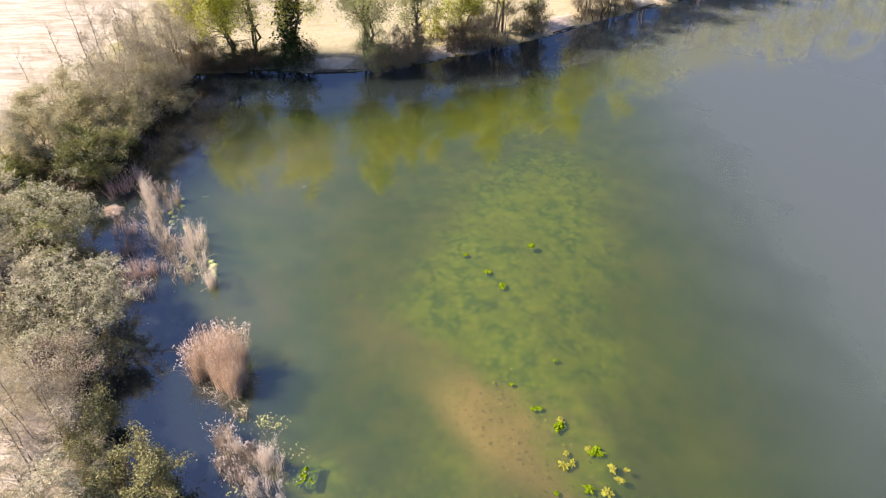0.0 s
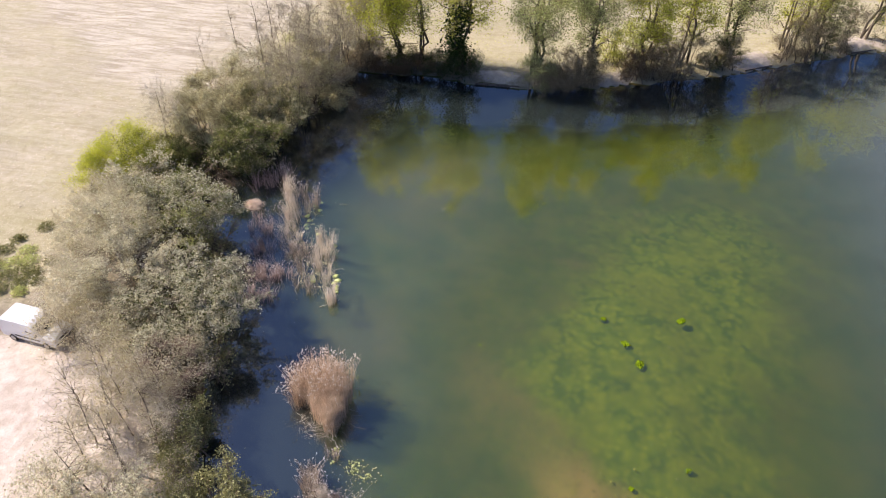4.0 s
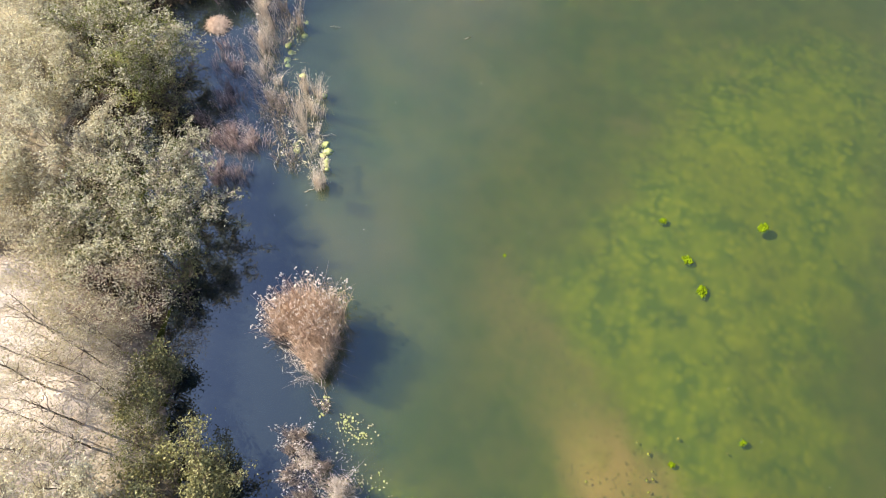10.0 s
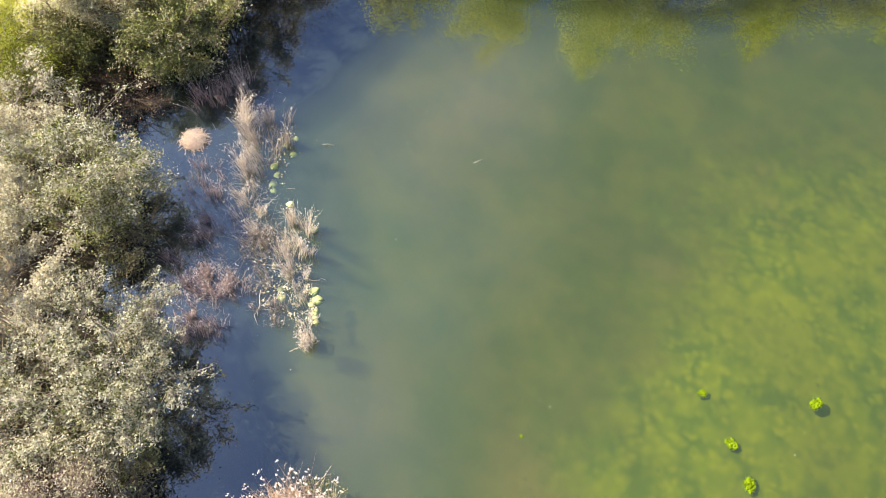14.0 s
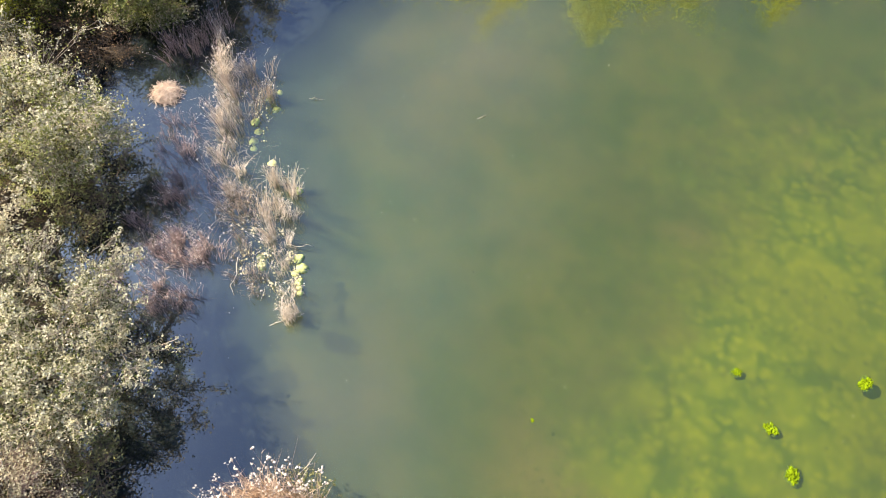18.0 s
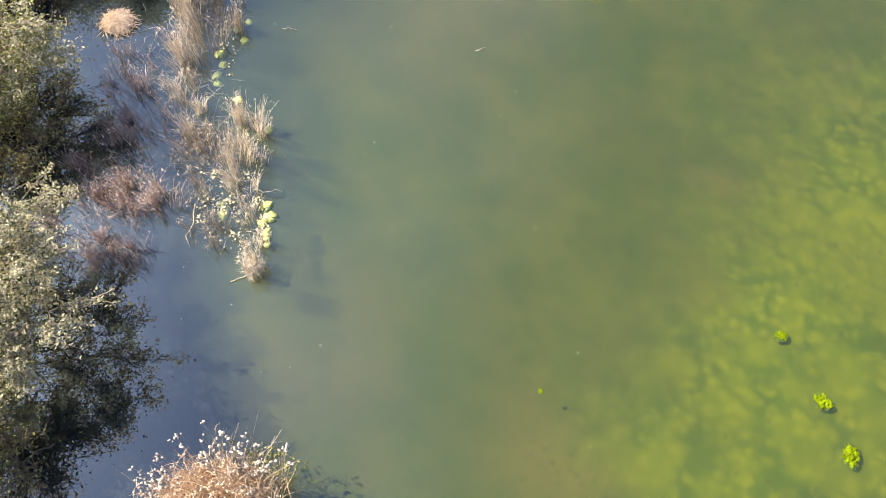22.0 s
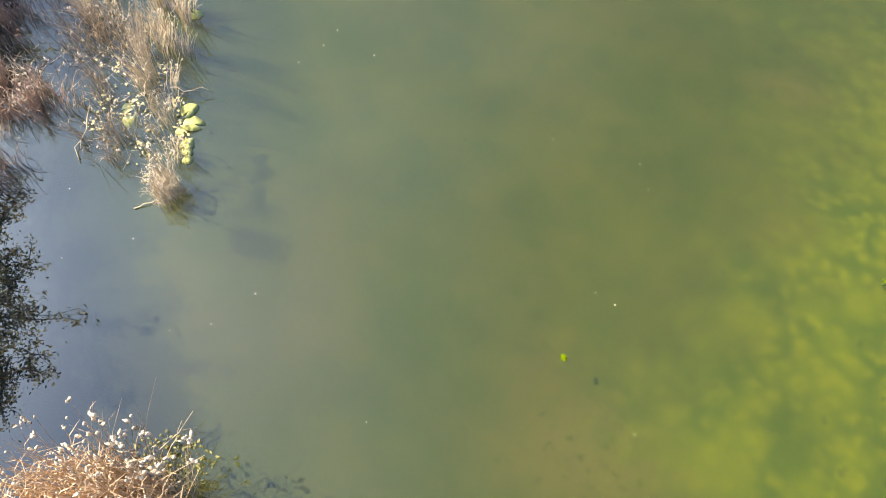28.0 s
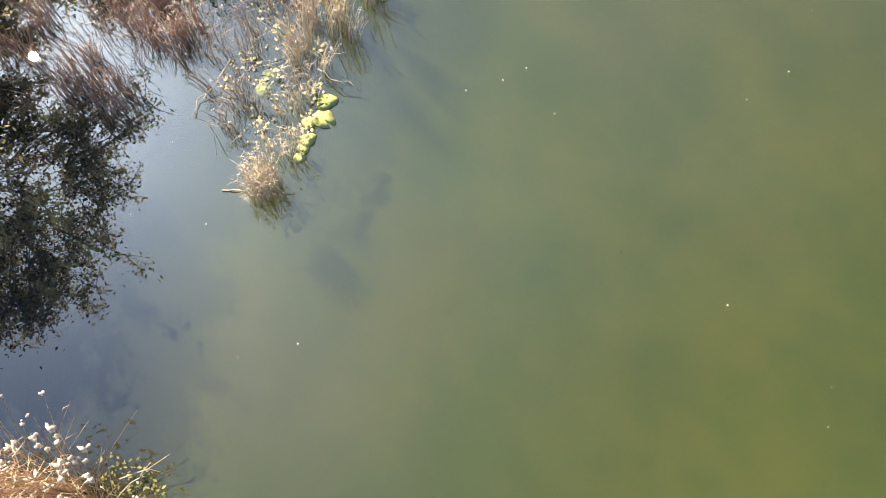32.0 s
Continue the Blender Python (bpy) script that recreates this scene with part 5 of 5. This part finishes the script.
litter("floating_specks", np.stack([rng.uniform(-13, 26, 110), rng.uniform(-6, 34, 110)], 1), 33, FLUFF, "tiny white specks of fluff drifting on the water", 0.05, 0.01, 0.7)


def alga(x, y, r, seed, material, z, label, ragged=1.0):
    """A knobbly mat of algae with a torn outline."""
    bm = bmesh.new()
    bmesh.ops.create_icosphere(bm, subdivisions=4, radius=1)
    off = Vector((seed * 3.1, seed * 1.7, 0))
    for v in bm.verts:
        flat = Vector((v.co.x, v.co.y, 0.3 * v.co.z))
        n = 1 + ragged * (0.55 * noise.noise(flat * 1.5 + off) + 0.5 * noise.noise(flat * 3.4 + off)) + 0.22 * noise.noise(v.co * 8 + off)
        v.co = Vector((v.co.x * r * n * 1.15, v.co.y * r * n * 0.9, v.co.z * r * 0.32 * max(0.3, n + 0.8 * noise.noise(v.co * 5 - off))))
    me = bpy.data.meshes.new("algae_clump")
    bm.to_mesh(me)
    bm.free()
    me.materials.append(material)
    ob = new("algae_clump", me)
    ob.matrix_world = pose(x, y, z, 0, 0, seed * 47)
    tagged(ob, label, "algae", "algae clumps in the shallows")


for i, (x, y, r) in enumerate(((17.66, 18.38, 0.42), (14.47, 13.67, 0.44), (13.55, 15.39, 0.38), (12.0, 17.55, 0.3), (16.97, 5.92, 0.26), (3.53, 13.37, 0.11), (15.05, 2.04, 0.3), (13.6, 4.1, 0.2))):
    alga(x, y, r * 0.78, i + 1, ALGA, -0.045 if r > 0.2 else 0.0, "bright green algae clump just breaking the surface", 0.6)
for i, (x, y, r) in enumerate(((16.07, 0.58, 0.5), (16.25, 0.95, 0.3), (16.1, -1.38, 0.25), (17.9, -1.4, 0.5), (17.5, -1.2, 0.3), (18.6, -2.6, 0.34), (16.9, -3.8, 0.36), (15.8, -2.2, 0.4), (16.3, -2.1, 0.3),
                               (14.7, 2.0, 0.25), (18.84, -3.4, 0.3), (19.4, -2.76, 0.2), (14.9, -3.9, 0.2), (17.9, -4.1, 0.4))):
    alga(x, y, r * 0.72, i + 20, ALGA_PALE if i % 3 else ALGA, -0.01, "ragged yellow algae mat drying on the surface", 1.35)
for i, (x, y, r) in enumerate(((0.35, -1.45, 0.5), (0.75, -1.9, 0.42), (0.05, -1.95, 0.36), (0.9, -1.2, 0.3))):
    alga(x, y, r, i + 70, ALGA, -0.14, "bright green algae cushion under the surface by the sedges", 1.0)
alga(-0.46, 20.2, 0.3, 60, ALGA_DARK, at_ground(-0.46, 20.25) - 0.12, "dim dark tuft of weed under the surface", 0.6)
g = np.random.default_rng(61)
crumbs, faces = [], []
for _ in range(40):
    at, r, k = np.array((g.uniform(9.5, 17.5), g.uniform(-5, 5.5), -0.02)), g.uniform(0.03, 0.1), len(crumbs)
    ring = [at + (r * q * math.cos(w), r * q * math.sin(w), 0) for w, q in zip(np.arange(6) * math.pi / 3, g.uniform(0.6, 1.4, 6))]
    crumbs += [at + (0, 0, r * 0.5), *ring]
    faces += [(k, k + 1 + i, k + 1 + (i + 1) % 6) for i in range(6)]
tagged(new("algae_crumbs", mesh_from("algae_crumbs", crumbs, faces, ALGA_PALE)), "small crumbs of drifting algae over the sand bank", "algae", kind="stuff")


def stick(a, b, r, seed):
    g = np.random.default_rng(seed)
    a, b = np.array(a, float), np.array(b, float)
    pts = bend(a, b, g, 0.02, 6) - a
    v, f = tubes([(pts, np.linspace(r, r * 0.5, 6)), (np.stack([pts[3], pts[3] + (b - a) * 0.12 + g.normal(0, 0.12, 3)]), (r * 0.5, r * 0.2))], 6)
    ob = new("stick", mesh_from("stick", v, f, TWIG, True))
    ob.location = tuple(a)
    tagged(ob, "bare pale stick lying in the reeds", "stick", "sticks by the reeds")


for i, (a, b, r) in enumerate((((-8.7, 14.75, 0.03), (-8.0, 15.3, 0.1), 0.022), ((-11.15, 17.5, 0.3), (-10.75, 15.75, 0.02), 0.022), ((-7.9, 15.2, 0.06), (-7.3, 15.6, 0.3), 0.016), ((-9.2, 18.7, 0.25), (-8.0, 18.9, 0.2), 0.018),
                               ((-4.9, 7.6, 1.4), (-4.1, 8.6, 1.5), 0.014), ((-4.6, 6.0, 0.6), (-3.2, 6.0, 0.5), 0.016), ((-4.8, 4.6, 0.4), (-3.9, 3.6, 0.1), 0.018), ((-5.4, 8.9, 0.3), (-4.9, 9.9, 0.5), 0.016), ((-5.2, 8.6, 0.2), (-5.0, 9.6, 0.7), 0.013), ((-4.9, 8.0, 0.3), (-4.3, 8.15, 0.2), 0.014), ((-18.6, 26.3, 0.2), (-17.3, 26.1, 0.1), 0.03), ((-2.0, 28.2, 0.0), (-1.6, 28.5, 0.03), 0.02), ((-10.9, 27.2, 0.1), (-10.2, 27.4, 0.0), 0.015))):
    stick(a, b, r, 300 + i)


# ---- van on the lot ----
def build_van(x, y, turn):
    z = at_ground(x, y)
    van = thing("van", x, y, z, "small white panel van parked on pale gravel behind the bushes", "van", turn=turn)
    # side outline, front towards +x
    side = [(-2.15, 0.35), (-2.2, 0.75), (-2.16, 1.2), (-2.02, 1.74), (-1.85, 1.84), (-0.6, 1.88), (0.35, 1.84), (0.62, 1.76), (1.28, 1.14), (1.5, 1.06), (2.05, 0.92), (2.2, 0.7), (2.18, 0.34)]
    bm = bmesh.new()
    rows = []
    for w, s in ((-0.9, 0.0), (-0.86, 0.06), (0.86, 0.06), (0.9, 0.0)):
        pinch = []
        for px, pz in side:
            t = max(0.0, (pz - 0.95) / 0.95)
            pinch.append(bm.verts.new((px * (1 if s else 0.985), w * (1 - 0.12 * t * t), pz + (0.02 if s else 0) * t)))
        rows.append(pinch)
    k = len(side)
    for a, b in zip(rows[:-1], rows[1:]):
        for i in range(k):
            bm.faces.new((a[i], a[(i + 1) % k], b[(i + 1) % k], b[i]))
    bm.faces.new(rows[0][::-1])
    bm.faces.new(rows[-1])
    bmesh.ops.recalc_face_normals(bm, faces=bm.faces)
    body = part_bm("body", bm, PAINT, van, "glossy white body", 0.03)

    def slab(name, pts, depth, material, parent, label=""):
        """A plate of some thickness over four or more corners, pushed out along its normal."""
        b = bmesh.new()
        p = [Vector(q) for q in pts]
        n = (p[1] - p[0]).cross(p[2] - p[0]).normalized() * depth
        lo, up = [b.verts.new(q - n) for q in p], [b.verts.new(q + n) for q in p]
        b.faces.new(up)
        b.faces.new(lo[::-1])
        for i in range(len(p)):
            j = (i + 1) % len(p)
            b.faces.new((up[i], lo[i], lo[j], up[j]))
        bmesh.ops.recalc_face_normals(b, faces=b.faces)
        return part_bm(name, b, material, parent, label)

    slab("windscreen", [(0.68, -0.7, 1.735), (0.68, 0.7, 1.735), (1.27, 0.76, 1.18), (1.27, -0.76, 1.18)], 0.02, PANE, van, "dark curved windscreen")
    slab("bonnet", [(1.34, -0.68, 1.135), (1.34, 0.68, 1.135), (1.98, 0.62, 0.955), (1.98, -0.62, 0.955)], 0.015, PAINT, van)
    for s in (-1, 1):
        slab("side_window", [(0.05, s * 0.862, 1.2), (1.05, s * 0.868, 1.2), (0.62, s * 0.80, 1.62), (0.05, s * 0.80, 1.64)][::s], 0.02, PANE, van)
        slab("door", [(-0.02, s * 0.898, 0.5), (1.12, s * 0.898, 0.5), (1.12, s * 0.888, 1.14), (-0.02, s * 0.888, 1.14)][::s], 0.012, PAINT, van)
        slab("side_moulding", [(-1.0, s * 0.905, 0.62), (1.0, s * 0.905, 0.62), (1.0, s * 0.905, 0.72), (-1.0, s * 0.905, 0.72)][::s], 0.02, PLASTIC, van, "black rubbing strip")
        slab("headlight", [(1.98, s * 0.5, 0.94), (1.7, s * 0.84, 0.98), (1.8, s * 0.85, 0.8), (2.14, s * 0.55, 0.74)][::s], 0.02, LENS, van)
        slab("tail_light", [(-2.17, s * 0.72, 0.9), (-2.17, s * 0.86, 0.9), (-2.05, s * 0.8, 1.5), (-2.05, s * 0.7, 1.5)][::-s], 0.02, RED_LENS, van)
        b = bmesh.new()
        bmesh.ops.create_cube(b, size=1, matrix=Matrix.Translation((0.98, s * 1.0, 1.2)) @ Matrix.Diagonal((0.14, 0.2, 0.17, 1)))
        part_bm("mirror", b, PLASTIC, van, "", 0.03)
        for px in (-1.3, 1.4):
            b = bmesh.new()
            for rad, wd in ((0.31, 0.2),):
                bmesh.ops.create_cone(b, cap_ends=True, segments=28, radius1=rad, radius2=rad, depth=wd, matrix=pose(px, s * 0.83, 0.31, 90))
            wheel = part_bm("wheel", b, RUBBER, van, "black tyre", 0.03)
            b = bmesh.new()
            bmesh.ops.create_cone(b, cap_ends=True, segments=20, radius1=0.2, radius2=0.17, depth=0.03, matrix=pose(px, s * 0.945, 0.31, -90 * s))
            part_bm("rim", b, STEEL, wheel, "grey steel wheel disc", 0.008)
            b = bmesh.new()
            bmesh.ops.create_cone(b, cap_ends=False, segments=24, radius1=0.36, radius2=0.36, depth=0.05, matrix=pose(px, s * 0.885, 0.33, 90))
            part_bm("wheel_arch", b, PLASTIC, van)
    for px in (2.16, -2.17):
        b = bmesh.new()
        bmesh.ops.create_cube(b, size=1, matrix=Matrix.Translation((px, 0, 0.46)) @ Matrix.Diagonal((0.14, 1.7, 0.26, 1)))
        part_bm("bumper", b, PLASTIC, van, "dark plastic bumper", 0.04)
    b = bmesh.new()
    bmesh.ops.create_cube(b, size=1, matrix=Matrix.Translation((2.2, 0, 0.72)) @ Matrix.Diagonal((0.05, 0.9, 0.14, 1)))
    part_bm("grille", b, PLASTIC, van, "", 0.01)
    for yy in (-0.45, 0.45):
        b = bmesh.new()
        bmesh.ops.create_cube(b, size=1, matrix=Matrix.Translation((-0.7, yy, 1.885)) @ Matrix.Diagonal((2.2, 0.025, 0.02, 1)))
        part_bm("roof_rib", b, PAINT, van, "", 0.006)


build_van(-26.3, 7.9, -6.5)


# ---- timber edging of the fishing places ----
def edging(ax, ay, bx, by, boards):
    d = math.hypot(bx - ax, by - ay)
    root = thing("timber_edging", ax, ay, 0, "dark weathered timber edging of a small fishing place", "edging", "fishing places", turn=math.degrees(math.atan2(by - ay, bx - ax)))
    for i in range(boards):
        b = bmesh.new()
        bmesh.ops.create_cube(b, size=1, matrix=Matrix.Translation((d * (i + 0.5) / boards, 0, 0.06)) @ Matrix.Diagonal((d / boards - 0.03, 0.12, 0.36, 1)))
        part_bm("board", b, WOOD, root, "", 0.015)
    for i in range(boards + 1):
        b = bmesh.new()
        bmesh.ops.create_cone(b, cap_ends=True, segments=10, radius1=0.07, radius2=0.06, depth=0.7, matrix=Matrix.Translation((d * i / boards, -0.11, -0.06)))
        part_bm("post", b, WOOD, root)


edging(-2.4, 52.5, 2.6, 52.6, 4)
edging(28.9, 62.2, 32.2, 64.2, 3)
edging(42.9, 70.1, 46.2, 71.8, 3)


# ---- low tussocks on the lot's edge ----
def tussock(x, y, r, seed, material, label):
    g = np.random.default_rng(seed)
    q = in_ellipse(g, 420, 0, 0, r, r, 0, 0.7)
    c = np.concatenate([q, g.uniform(0.05, 0.45, (420, 1)) * (1.2 - np.hypot(q[:, :1], q[:, 1:]) / r)], 1)
    ob = new("tussock", quads_mesh("tussock", leaf_quads(g, c, 0.22, 0.25, 0.2), material))
    ob.location = (x, y, at_ground(x, y))
    tagged(ob, label, "tussock", "tussocks on the rough ground")


g = np.random.default_rng(77)
for i, (x, y, r) in enumerate(((-32.8, 15.6, 0.8), (-31.6, 13.4, 0.9), (-31.0, 12.2, 0.7), (-33.6, 13.0, 0.9), (-34.4, 16.8, 0.6), (-30.2, 14.8, 0.5), (-35.6, 14.4, 0.8), (-29.6, 16.9, 0.6), (-33.2, 18.6, 0.7),
                               (-31.8, 14.6, 0.8), (-32.4, 12.6, 0.9), (-30.6, 13.4, 0.7), (-33.0, 14.2, 0.8), (-34.4, 13.6, 0.9), (-32.0, 11.2, 0.7), (-30.4, 11.4, 0.6), (-34.6, 15.4, 0.8), (-29.8, 12.6, 0.5))):
    tussock(x, y, r, 400 + i, LEAF_OLIVE if i % 3 else LEAF_FRESH, "green and straw grass tussock on rough ground")
q = np.stack([g.uniform(-60, -30, 9000), g.uniform(8, 50, 9000)], 1)
q = q[shore_gap(q[:, 0], q[:, 1]) > 9]
zz = height(q[:, 0], q[:, 1])
c = np.concatenate([q, zz[:, None] + g.uniform(0.02, 0.1, (len(q), 1))], 1)
tagged(new("field_stubble", quads_mesh("field_stubble", leaf_quads(g, c, 0.13, 0.4, 0.6), REED_PALE)), "short dry stubble and weeds on the field", "stubble", kind="stuff")
q = np.stack([g.uniform(-30, 80, 16000), g.uniform(53, 92, 16000)], 1)
gg = shore_gap(q[:, 0], q[:, 1])
q = q[(gg > 0.8) & (gg < 18)]
zz = height(q[:, 0], q[:, 1])
c = np.concatenate([q, zz[:, None] + g.uniform(0.02, 0.15, (len(q), 1))], 1)
tagged(new("bank_grass", quads_mesh("bank_grass", leaf_quads(g, c, 0.16, 0.35, 0.6), LEAF_LIME)), "short green and straw-coloured grass on the far bank", "grass", kind="stuff")
